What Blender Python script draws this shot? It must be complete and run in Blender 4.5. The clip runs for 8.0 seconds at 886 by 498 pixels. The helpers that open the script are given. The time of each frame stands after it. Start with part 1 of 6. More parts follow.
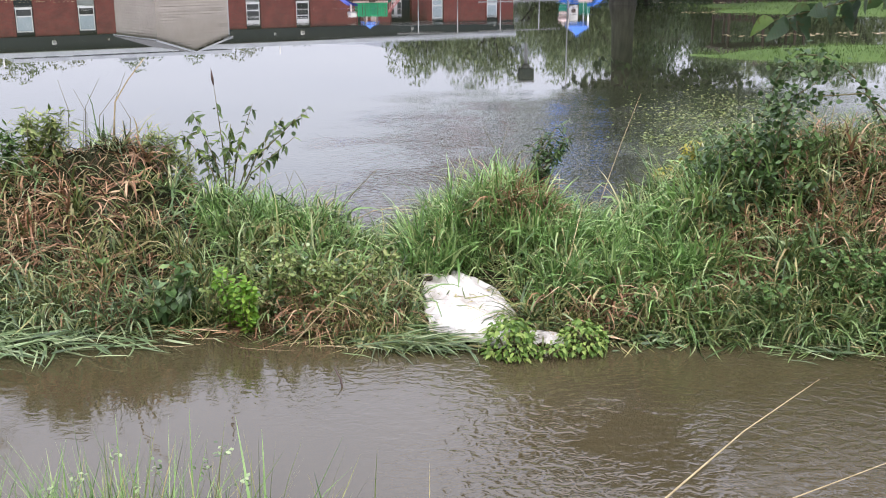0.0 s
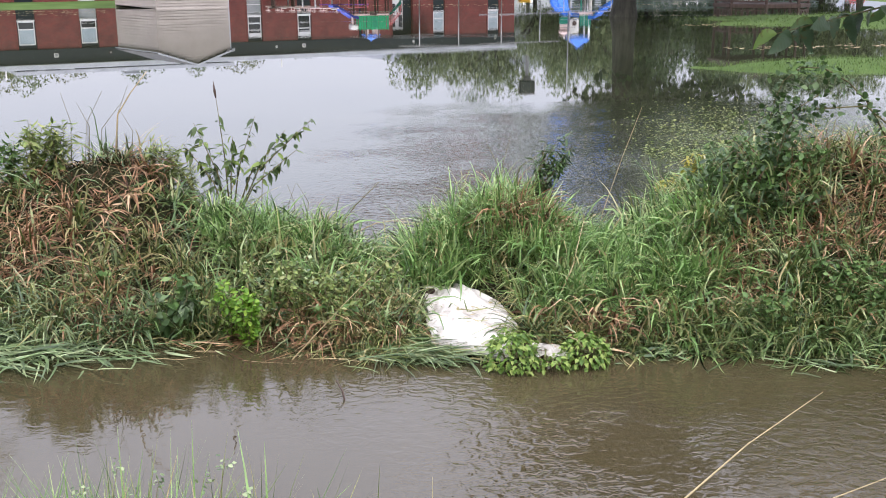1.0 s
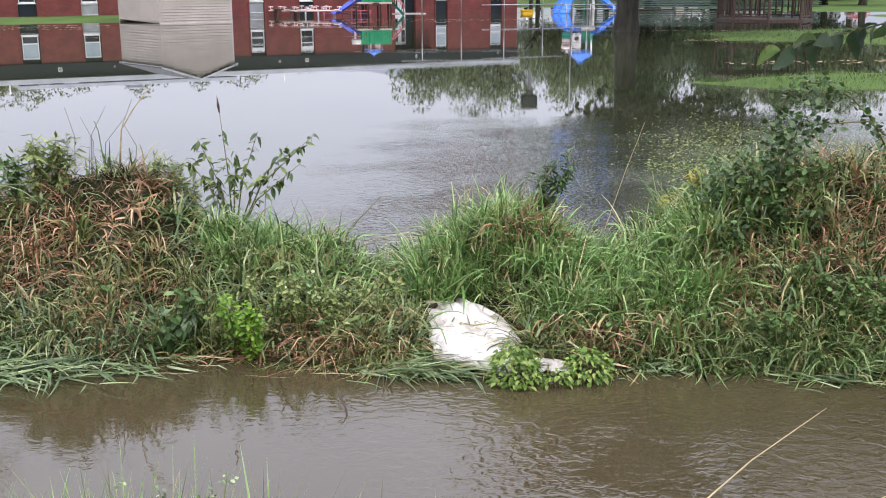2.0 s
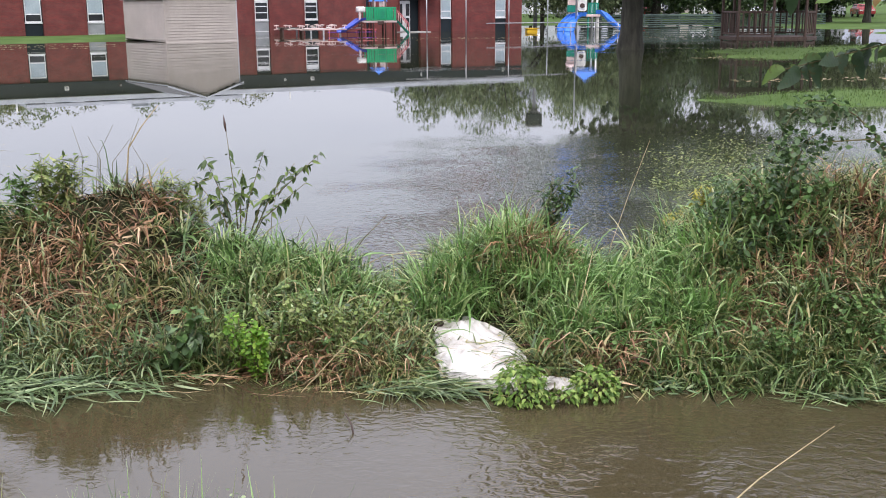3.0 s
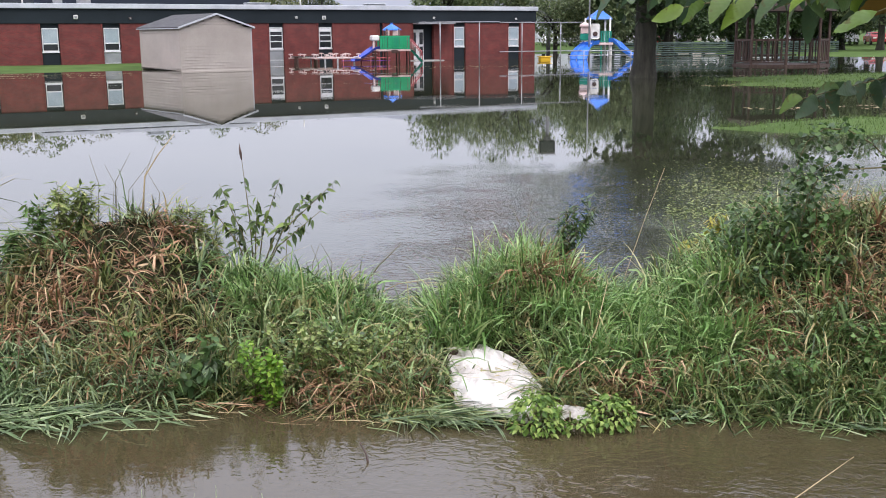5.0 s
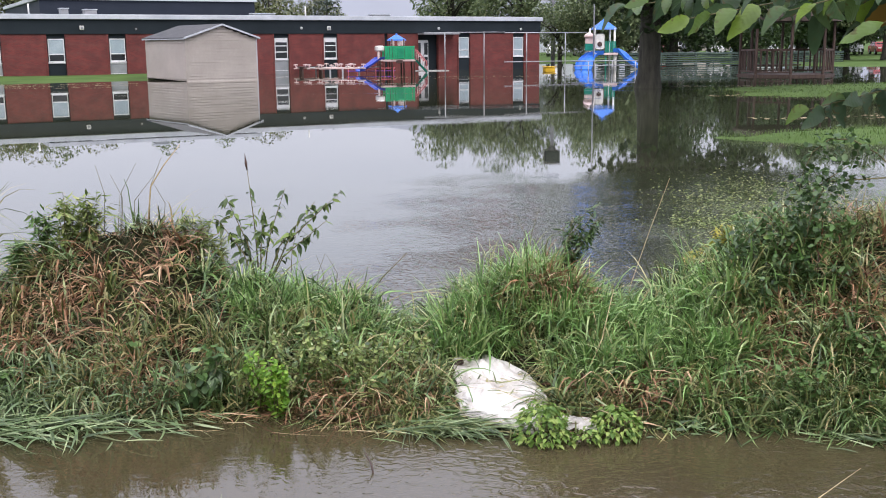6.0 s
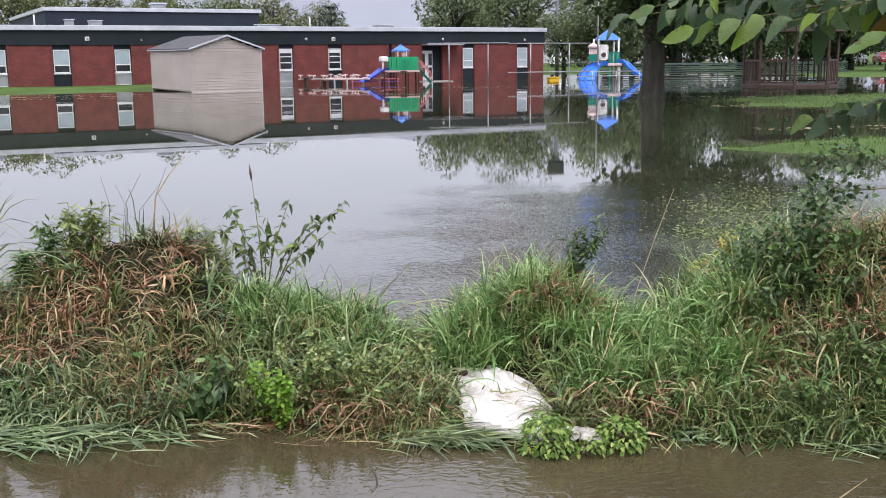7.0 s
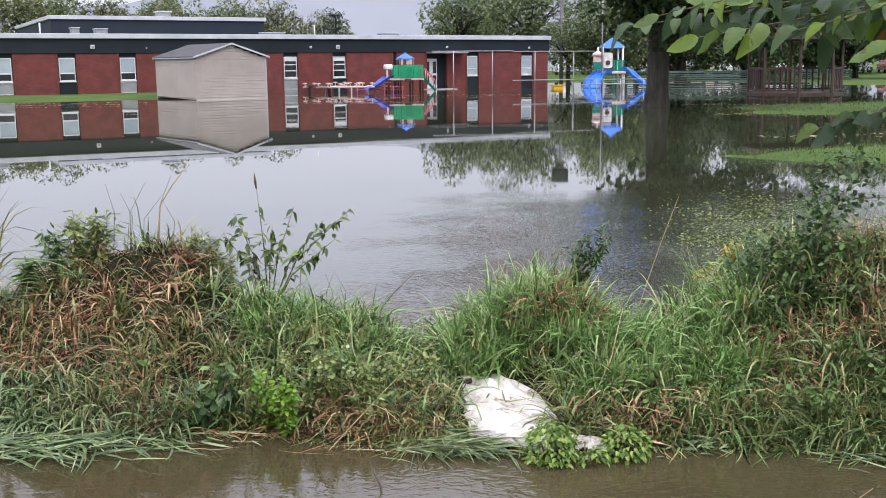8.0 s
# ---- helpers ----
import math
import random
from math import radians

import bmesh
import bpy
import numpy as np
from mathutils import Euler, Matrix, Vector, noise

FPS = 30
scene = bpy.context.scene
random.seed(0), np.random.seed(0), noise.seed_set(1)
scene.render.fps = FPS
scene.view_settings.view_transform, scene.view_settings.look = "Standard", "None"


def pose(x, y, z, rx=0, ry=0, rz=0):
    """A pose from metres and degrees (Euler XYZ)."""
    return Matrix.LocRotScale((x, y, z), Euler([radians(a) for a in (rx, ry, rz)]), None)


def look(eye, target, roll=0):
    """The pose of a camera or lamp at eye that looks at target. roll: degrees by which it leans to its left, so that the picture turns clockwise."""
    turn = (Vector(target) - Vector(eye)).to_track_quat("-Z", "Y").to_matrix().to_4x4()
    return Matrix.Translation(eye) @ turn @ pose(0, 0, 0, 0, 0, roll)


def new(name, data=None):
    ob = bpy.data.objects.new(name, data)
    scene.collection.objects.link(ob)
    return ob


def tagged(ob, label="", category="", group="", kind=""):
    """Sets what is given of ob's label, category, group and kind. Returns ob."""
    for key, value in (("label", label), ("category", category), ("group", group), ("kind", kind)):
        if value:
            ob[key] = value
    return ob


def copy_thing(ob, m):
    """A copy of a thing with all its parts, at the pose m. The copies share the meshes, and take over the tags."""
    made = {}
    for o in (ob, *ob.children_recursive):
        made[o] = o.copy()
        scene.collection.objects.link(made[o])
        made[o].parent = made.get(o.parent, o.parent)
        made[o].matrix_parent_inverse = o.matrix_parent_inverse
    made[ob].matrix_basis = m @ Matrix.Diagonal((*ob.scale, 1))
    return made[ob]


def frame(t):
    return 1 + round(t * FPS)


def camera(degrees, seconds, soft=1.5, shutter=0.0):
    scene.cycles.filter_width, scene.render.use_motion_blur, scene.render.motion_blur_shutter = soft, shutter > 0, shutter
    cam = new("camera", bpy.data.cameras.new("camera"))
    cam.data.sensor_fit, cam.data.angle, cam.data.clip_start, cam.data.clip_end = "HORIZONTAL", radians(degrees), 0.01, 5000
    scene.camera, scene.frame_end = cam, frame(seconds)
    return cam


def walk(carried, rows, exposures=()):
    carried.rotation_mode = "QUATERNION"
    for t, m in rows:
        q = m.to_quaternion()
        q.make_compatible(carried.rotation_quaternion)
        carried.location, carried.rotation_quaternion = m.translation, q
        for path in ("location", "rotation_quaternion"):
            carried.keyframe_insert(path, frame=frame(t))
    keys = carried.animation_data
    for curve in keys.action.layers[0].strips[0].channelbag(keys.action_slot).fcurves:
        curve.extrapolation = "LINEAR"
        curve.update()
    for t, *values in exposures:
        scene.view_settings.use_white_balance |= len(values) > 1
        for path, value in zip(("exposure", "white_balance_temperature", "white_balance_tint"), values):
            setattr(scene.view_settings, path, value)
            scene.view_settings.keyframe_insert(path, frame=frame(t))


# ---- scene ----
# ---- camera ----
cam = camera(45.94, 8.0, soft=1.0)
PATH = [
    (0, pose(0.0254, -0.0024, 1.7841, 74.5366, 0.1617, -1.9633)),
    (0.5, pose(0.0251, -0.0036, 1.7827, 74.8584, 0.2035, -1.9039)),
    (1, pose(0.0205, -0.0006, 1.7859, 75.2015, 0.2077, -1.9104)),
    (1.5, pose(0.0192, 0.0022, 1.7859, 75.5515, 0.1546, -1.8555)),
    (3, pose(0.0127, -0.0064, 1.7935, 76.9375, 0.2880, -1.5154)),
    (3.5, pose(0.0107, -0.0087, 1.7933, 77.3698, 0.3340, -1.3427)),
    (4, pose(0.0072, -0.0076, 1.7955, 77.7707, 0.3567, -1.1324)),
    (4.5, pose(0.0061, -0.0045, 1.7961, 78.1357, 0.3828, -0.9574)),
    (6, pose(0.0016, -0.0015, 1.7986, 78.9827, 0.4591, -0.5498)),
    (6.5, pose(0.0018, -0.0004, 1.7977, 79.2872, 0.4736, -0.4502)),
    (7, pose(0.0008, -0.0024, 1.7979, 79.5515, 0.4955, -0.3267)),
    (7.5, pose(0.0005, 0.0005, 1.7983, 79.7491, 0.5022, -0.2210)),
    (8, pose(0.0000, 0.0000, 1.8000, 79.9757, 0.5121, -0.0905)),
]
walk(cam, PATH, exposures=[(0, 0.47), (1.0, 0.46), (1.5, 0.43), (3.0, 0.33), (4.0, 0.30), (8.0, 0.29)])

# ---- overcast daylight ----
world = bpy.data.worlds.new("overcast_sky")
scene.world = world
world.use_nodes = True
wn, wl = world.node_tree.nodes, world.node_tree.links
sky = wn.new("ShaderNodeTexSky")
sky.sky_type, sky.sun_disc = "NISHITA", False
sky.sun_elevation, sky.sun_rotation = radians(52), radians(200)
sky.dust_density = 4.0
grey = wn.new("ShaderNodeMix")
grey.data_type = "RGBA"
grey.inputs[0].default_value = 0.82
grey.inputs[7].default_value = (5.95, 6.0, 7.15, 1)
wl.new(sky.outputs[0], grey.inputs[6])
# an overcast sky brightens towards the zenith
up, height, lift = wn.new("ShaderNodeTexCoord"), wn.new("ShaderNodeSeparateXYZ"), wn.new("ShaderNodeMapRange")
wl.new(up.outputs["Generated"], height.inputs[0])
wl.new(height.outputs[2], lift.inputs[0])
lift.inputs[3].default_value, lift.inputs[4].default_value = 0.82, 2.46
veil = wn.new("ShaderNodeVectorMath")
veil.operation = "SCALE"
wl.new(grey.outputs[2], veil.inputs[0])
wl.new(lift.outputs[0], veil.inputs["Scale"])
wl.new(veil.outputs[0], wn["Background"].inputs[0])
wn["Background"].inputs[1].default_value = 0.15
sun = new("sun", bpy.data.lights.new("sun", "SUN"))
sun.data.energy, sun.data.angle, sun.data.color = 1.2, radians(40), (1.0, 0.97, 0.93)
sun.matrix_world = look((6, -14, 22), (0, 0, 0))

# ---- materials ----
def nodes_of(name):
    m = bpy.data.materials.new(name)
    m.use_nodes = True
    t = m.node_tree
    return m, t.nodes, t.links, t.nodes["Principled BSDF"]


def ramp(n, stops):
    r = n.new("ShaderNodeValToRGB")
    e = r.color_ramp.elements
    while len(e) < len(stops):
        e.new(0.5)
    for el, (p, c) in zip(e, stops):
        el.position, el.color = p, (*c, 1)
    return r


def noise_at(n, l, scale, detail=4, coord="Object", stretch=(1, 1, 1), rough=0.55):
    tc, mp, tx = n.new("ShaderNodeTexCoord"), n.new("ShaderNodeMapping"), n.new("ShaderNodeTexNoise")
    mp.inputs["Scale"].default_value = stretch
    tx.inputs["Scale"].default_value, tx.inputs["Detail"].default_value = scale, detail
    tx.inputs["Roughness"].default_value = rough
    l.new(tc.outputs[coord], mp.inputs[0])
    l.new(mp.outputs[0], tx.inputs["Vector"])
    return tx


def surface(name, cols, scale=4.0, fine=60.0, rough=0.7, bump=0.2, metallic=0.0, stretch=(1, 1, 1), spec=0.4, dist=0.01):
    """Mottled surface: broad stains from cols, fine grain on top, bump."""
    m, n, l, b = nodes_of(name)
    broad, grain = noise_at(n, l, scale, 5, stretch=stretch), noise_at(n, l, fine, 3, stretch=stretch)
    k = len(cols) - 1
    r = ramp(n, [(0.3 + 0.4 * i / max(k, 1), c) for i, c in enumerate(cols)])
    l.new(broad.outputs[0], r.inputs[0])
    mx = n.new("ShaderNodeMix")
    mx.data_type, mx.blend_type = "RGBA", "OVERLAY"
    mx.inputs[0].default_value = 0.35
    l.new(r.outputs[0], mx.inputs[6])
    l.new(grain.outputs[0], mx.inputs[7])
    l.new(mx.outputs[2], b.inputs["Base Color"])
    b.inputs["Roughness"].default_value, b.inputs["Metallic"].default_value = rough, metallic
    b.inputs["Specular IOR Level"].default_value = spec
    bp = n.new("ShaderNodeBump")
    bp.inputs["Strength"].default_value, bp.inputs["Distance"].default_value = bump, dist
    l.new(grain.outputs[0], bp.inputs["Height"])
    l.new(bp.outputs[0], b.inputs["Normal"])
    return m


def foliage(name, stops, rough=0.5, glow=0.24, by_object=False, spec=0.35, patch=0.0, patch_col=(0.1, 0.1, 0.05)):
    """Leaves and blades: each one its own tint; light shines through a little."""
    m, n, l, b = nodes_of(name)
    r = ramp(n, stops)
    if by_object:
        src = n.new("ShaderNodeObjectInfo")
        l.new(src.outputs["Random"], r.inputs[0])
    else:
        src = n.new("ShaderNodeNewGeometry")
        l.new(src.outputs["Random Per Island"], r.inputs[0])
    nz = noise_at(n, l, 9.0, 4)
    mx = n.new("ShaderNodeMix")
    mx.data_type, mx.blend_type = "RGBA", "MULTIPLY"
    mx.inputs[0].default_value = 0.55
    dark = ramp(n, [(0.32, (0.50, 0.50, 0.45)), (0.62, (1.2, 1.18, 1.08))])
    l.new(nz.outputs[0], dark.inputs[0])
    l.new(r.outputs[0], mx.inputs[6])
    l.new(dark.outputs[0], mx.inputs[7])
    out = mx.outputs[2]
    if patch:
        nz2, cut = noise_at(n, l, 30.0, 3), n.new("ShaderNodeMapRange")
        cut.inputs[1].default_value, cut.inputs[2].default_value = 0.6, 0.68
        cut.inputs[4].default_value = patch
        l.new(nz2.outputs[0], cut.inputs[0])
        mp = n.new("ShaderNodeMix")
        mp.data_type = "RGBA"
        mp.inputs[7].default_value = (*patch_col, 1)
        l.new(cut.outputs[0], mp.inputs[0])
        l.new(out, mp.inputs[6])
        out = mp.outputs[2]
    l.new(out, b.inputs["Base Color"])
    b.inputs["Roughness"].default_value, b.inputs["Specular IOR Level"].default_value = rough, spec
    tr, ms = n.new("ShaderNodeBsdfTranslucent"), n.new("ShaderNodeMixShader")
    l.new(out, tr.inputs[0])
    ms.inputs[0].default_value = glow
    l.new(b.outputs[0], ms.inputs[1])
    l.new(tr.outputs[0], ms.inputs[2])
    l.new(ms.outputs[0], n["Material Output"].inputs[0])
    return m


def plastic(name, col, rough=0.35):
    return surface(name, [tuple(c * 0.75 for c in col), col, tuple(min(1, c * 1.1) for c in col)], 1.3, 40, rough, 0.05)


def water_material():
    m, n, l, b = nodes_of("flood_water")
    silt = noise_at(n, l, 0.35, 5)
    tc, sep = n.new("ShaderNodeTexCoord"), n.new("ShaderNodeSeparateXYZ")
    l.new(tc.outputs["Object"], sep.inputs[0])
    # the running ditch carries brown silt; the flooded field behind the bank is clearer
    far = n.new("ShaderNodeMapRange")
    far.inputs[1].default_value, far.inputs[2].default_value = 5.5, 9.0
    l.new(sep.outputs[1], far.inputs[0])
    brown = ramp(n, [(0.35, (0.046, 0.037, 0.018)), (0.65, (0.070, 0.055, 0.029))])
    field = ramp(n, [(0.35, (0.030, 0.034, 0.019)), (0.65, (0.050, 0.052, 0.031))])
    l.new(silt.outputs[0], brown.inputs[0])
    l.new(silt.outputs[0], field.inputs[0])
    mx = n.new("ShaderNodeMix")
    mx.data_type = "RGBA"
    l.new(far.outputs[0], mx.inputs[0])
    l.new(brown.outputs[0], mx.inputs[6])
    l.new(field.outputs[0], mx.inputs[7])
    l.new(mx.outputs[2], b.inputs["Base Color"])
    b.inputs["Roughness"].default_value, b.inputs["IOR"].default_value = 0.012, 1.64
    # ripples: fine in the current, broad on the field, in patches
    r1 = noise_at(n, l, 19.0, 1.8, stretch=(0.85, 1.05, 1))
    r1.inputs["Distortion"].default_value = 0.7
    r2 = noise_at(n, l, 52.0, 2, stretch=(0.6, 1.2, 1))
    add = n.new("ShaderNodeMath")
    add.operation = "MULTIPLY_ADD"
    add.inputs[1].default_value = 0.16
    l.new(r2.outputs[0], add.inputs[0])
    l.new(r1.outputs[0], add.inputs[2])
    patches = noise_at(n, l, 0.8, 3, stretch=(0.9, 1.1, 1))
    pm = n.new("ShaderNodeMapRange")
    pm.inputs[1].default_value, pm.inputs[2].default_value = 0.44, 0.58
    pm.inputs[3].default_value, pm.inputs[4].default_value = 0.2, 1.0
    l.new(patches.outputs[0], pm.inputs[0])
    calm = n.new("ShaderNodeMapRange")
    calm.inputs[1].default_value, calm.inputs[2].default_value = 8.5, 15.0
    calm.inputs[3].default_value, calm.inputs[4].default_value = 1.0, 0.004
    l.new(sep.outputs[1], calm.inputs[0])
    field_side = n.new("ShaderNodeMapRange")
    field_side.inputs[1].default_value, field_side.inputs[2].default_value = 5.0, 6.5
    field_side.inputs[3].default_value = 0.0
    l.new(sep.outputs[1], field_side.inputs[0])
    # the breeze reaches the open field east of the gap, the west lies sheltered
    lee = n.new("ShaderNodeMapRange")
    lee.inputs[1].default_value, lee.inputs[2].default_value = -1.2, 0.6
    lee.inputs[3].default_value, lee.inputs[4].default_value = 0.06, 0.62
    l.new(sep.outputs[0], lee.inputs[0])
    open_air = n.new("ShaderNodeMath")
    open_air.operation = "MAXIMUM"
    back = n.new("ShaderNodeMapRange")
    back.inputs[1].default_value, back.inputs[2].default_value = 5.0, 6.5
    back.inputs[3].default_value, back.inputs[4].default_value = 0.55, 0.0
    l.new(sep.outputs[1], back.inputs[0])
    slack = n.new("ShaderNodeMapRange")
    slack.inputs[1].default_value, slack.inputs[2].default_value = -0.6, 0.9
    slack.inputs[3].default_value, slack.inputs[4].default_value = 0.10, 0.85
    l.new(sep.outputs[0], slack.inputs[0])
    near = n.new("ShaderNodeMath")
    near.operation = "MULTIPLY"
    l.new(back.outputs[0], near.inputs[0])
    l.new(slack.outputs[0], near.inputs[1])
    gust = n.new("ShaderNodeMath")
    gust.operation = "MULTIPLY"
    l.new(lee.outputs[0], gust.inputs[0])
    l.new(field_side.outputs[0], gust.inputs[1])
    l.new(gust.outputs[0], open_air.inputs[0])
    l.new(near.outputs[0], open_air.inputs[1])
    st = n.new("ShaderNodeMath")
    st.operation = "MULTIPLY"
    even = n.new("ShaderNodeMath")                # out on the field the ripple is more even
    even.operation = "MULTIPLY_ADD"
    even.inputs[1].default_value = 0.45
    l.new(field_side.outputs[0], even.inputs[0])
    l.new(pm.outputs[0], even.inputs[2])
    l.new(even.outputs[0], st.inputs[0])
    l.new(calm.outputs[0], st.inputs[1])
    st2 = n.new("ShaderNodeMath")
    st2.operation = "MULTIPLY"
    l.new(st.outputs[0], st2.inputs[0])
    l.new(open_air.outputs[0], st2.inputs[1])
    # cat's paws: narrow breeze streaks far out on the field
    paws = noise_at(n, l, 0.16, 3, stretch=(0.22, 1.9, 1))
    pw = n.new("ShaderNodeMapRange")
    pw.inputs[1].default_value, pw.inputs[2].default_value = 0.55, 0.63
    pw.inputs[4].default_value = 0.035
    l.new(paws.outputs[0], pw.inputs[0])
    out_there = n.new("ShaderNodeMapRange")
    out_there.inputs[1].default_value, out_there.inputs[2].default_value = 24.0, 40.0
    l.new(sep.outputs[1], out_there.inputs[0])
    st = n.new("ShaderNodeMath")
    st.operation = "MULTIPLY_ADD"
    l.new(pw.outputs[0], st.inputs[0])
    l.new(out_there.outputs[0], st.inputs[1])
    l.new(st2.outputs[0], st.inputs[2])
    bp = n.new("ShaderNodeBump")
    bp.inputs["Distance"].default_value = 0.03
    l.new(st.outputs[0], bp.inputs["Strength"])
    l.new(add.outputs[0], bp.inputs["Height"])
    l.new(bp.outputs[0], b.inputs["Normal"])
    return m


def ground_material():
    m, n, l, b = nodes_of("wet_ground")
    tc, sep = n.new("ShaderNodeTexCoord"), n.new("ShaderNodeSeparateXYZ")
    l.new(tc.outputs["Object"], sep.inputs[0])
    mask = n.new("ShaderNodeMapRange")
    mask.inputs[1].default_value, mask.inputs[2].default_value = 8.0, 11.0
    l.new(sep.outputs[1], mask.inputs[0])
    nz, fine = noise_at(n, l, 3.0, 6), noise_at(n, l, 0.5, 6)
    # soil darkened to deepen the shade in gaps between blades
    soil = ramp(n, [(0.3, (0.016, 0.016, 0.008)), (0.7, (0.035, 0.038, 0.016))])
    lawn = ramp(n, [(0.3, (0.050, 0.080, 0.022)), (0.5, (0.064, 0.106, 0.027)), (0.7, (0.088, 0.134, 0.040))])
    l.new(nz.outputs[0], soil.inputs[0])
    l.new(fine.outputs[0], lawn.inputs[0])
    mx = n.new("ShaderNodeMix")
    mx.data_type = "RGBA"
    l.new(mask.outputs[0], mx.inputs[0])
    l.new(soil.outputs[0], mx.inputs[6])
    l.new(lawn.outputs[0], mx.inputs[7])
    l.new(mx.outputs[2], b.inputs["Base Color"])
    b.inputs["Roughness"].default_value = 1.0
    b.inputs["Specular IOR Level"].default_value = 0.1
    bp = n.new("ShaderNodeBump")
    bp.inputs["Strength"].default_value = 0.5
    g = noise_at(n, l, 25.0, 4)
    l.new(g.outputs[0], bp.inputs["Height"])
    l.new(bp.outputs[0], b.inputs["Normal"])
    return m


def brick_material():
    m, n, l, b = nodes_of("red_brick")
    tc, mp, bk = n.new("ShaderNodeTexCoord"), n.new("ShaderNodeMapping"), n.new("ShaderNodeTexBrick")
    mp.inputs["Rotation"].default_value = (radians(90), 0, 0)
    l.new(tc.outputs["Object"], mp.inputs[0])
    l.new(mp.outputs[0], bk.inputs["Vector"])
    bk.inputs["Scale"].default_value = 1.0
    bk.inputs["Brick Width"].default_value, bk.inputs["Row Height"].default_value = 0.203, 0.068
    bk.inputs["Mortar Size"].default_value = 0.006
    bk.inputs["Color1"].default_value = (0.178, 0.031, 0.026, 1)
    bk.inputs["Color2"].default_value = (0.128, 0.024, 0.021, 1)
    bk.inputs["Mortar"].default_value = (0.14, 0.062, 0.054, 1)
    st = noise_at(n, l, 1.2, 5)
    sr = ramp(n, [(0.3, (0.62, 0.6, 0.6)), (0.65, (1.1, 1.08, 1.05))])
    l.new(st.outputs[0], sr.inputs[0])
    mx = n.new("ShaderNodeMix")
    mx.data_type, mx.blend_type = "RGBA", "MULTIPLY"
    mx.inputs[0].default_value = 0.8
    l.new(bk.outputs[0], mx.inputs[6])
    l.new(sr.outputs[0], mx.inputs[7])
    l.new(mx.outputs[2], b.inputs["Base Color"])
    b.inputs["Roughness"].default_value = 0.8
    bp = n.new("ShaderNodeBump")
    bp.inputs["Strength"].default_value, bp.inputs["Distance"].default_value = 0.5, 0.006
    bp.invert = True
    l.new(bk.outputs["Fac"], bp.inputs["Height"])
    l.new(bp.outputs[0], b.inputs["Normal"])
    return m


# thatch tints taken near black: shade under the grass put into the colour
THATCH = foliage("shade_dark_thatch", [(0.0, (0.012, 0.014, 0.007)), (0.5, (0.034, 0.038, 0.016)), (0.85, (0.085, 0.072, 0.034)), (1.0, (0.15, 0.115, 0.06))], rough=0.8, glow=0.1, spec=0.2)
WATER, GROUND, BRICK = water_material(), ground_material(), brick_material()
FASCIA = surface("dark_green_panel", [(0.012, 0.017, 0.021), (0.018, 0.025, 0.030)], 0.6, 30, 0.7, 0.05, spec=0.2)
FASCIA_BLUE = surface("slate_blue_panel", [(0.020, 0.026, 0.038), (0.028, 0.035, 0.050)], 0.4, 30, 0.7, 0.05, spec=0.2)
WHITE_TRIM = surface("white_painted_trim", [(0.40, 0.42, 0.45), (0.54, 0.56, 0.59)], 1.0, 30, 0.5, 0.05)
ROOF_FELT = surface("roof_felt", [(0.12, 0.12, 0.13), (0.2, 0.2, 0.2)], 0.5, 20, 0.9, 0.2)
SIDING = surface("cream_vinyl_siding", [(0.36, 0.315, 0.275), (0.43, 0.38, 0.335)], 0.8, 25, 0.55, 0.05)
SHINGLE = surface("grey_shingle", [(0.05, 0.05, 0.053), (0.085, 0.082, 0.082)], 3.0, 18, 0.9, 0.5, dist=0.02)
FRAME_WHITE = surface("white_window_frame", [(0.6, 0.6, 0.6), (0.75, 0.75, 0.75)], 2, 40, 0.45, 0.03)
BLIND = surface("pale_blind", [(0.28, 0.35, 0.38), (0.40, 0.46, 0.49)], 0.9, 30, 0.25, 0.03, spec=0.8)
PANE_DARK = surface("dark_window_glass", [(0.012, 0.014, 0.017), (0.03, 0.033, 0.036)], 0.8, 10, 0.08, 0.0, spec=0.7)
PANEL_GREY = surface("grey_infill_panel", [(0.22, 0.235, 0.24), (0.31, 0.32, 0.325)], 1.5, 30, 0.6, 0.05)
GALV = surface("galvanised_steel", [(0.28, 0.28, 0.29), (0.42, 0.42, 0.43)], 3, 50, 0.45, 0.05, metallic=0.6)
BLUE_P = plastic("blue_plastic", (0.035, 0.17, 0.62))
GREEN_P = plastic("green_plastic", (0.02, 0.34, 0.15))
GREEN_D = plastic("deep_green_plastic", (0.015, 0.22, 0.15))
WHITE_P = plastic("white_plastic", (0.72, 0.70, 0.66))
PINK_P = plastic("faded_red_plastic", (0.5, 0.12, 0.13))
PALE_P = plastic("pale_pink_plastic", (0.66, 0.50, 0.47))
SLIDE_BLUE = plastic("violet_blue_plastic", (0.045, 0.075, 0.42))
YELLOW_P = plastic("yellow_plastic", (0.62, 0.38, 0.02))
PURPLE_P = plastic("purple_plastic", (0.16, 0.05, 0.30))
POST_BROWN = surface("brown_coated_post", [(0.05, 0.03, 0.025), (0.09, 0.05, 0.04)], 3, 40, 0.5, 0.05)
WOOD = surface("weathered_brown_wood", [(0.034, 0.019, 0.014), (0.062, 0.037, 0.028), (0.081, 0.053, 0.040)], 2.5, 60, 0.75, 0.3, stretch=(4, 4, 0.6))
BARK = surface("grey_brown_bark", [(0.020, 0.020, 0.014), (0.042, 0.040, 0.029), (0.065, 0.060, 0.045)], 2.5, 22, 0.9, 0.9, stretch=(2.5, 2.5, 0.5), dist=0.04)
TWIG = surface("green_brown_twig", [(0.09, 0.075, 0.035), (0.15, 0.13, 0.06)], 14, 120, 0.7, 0.2)
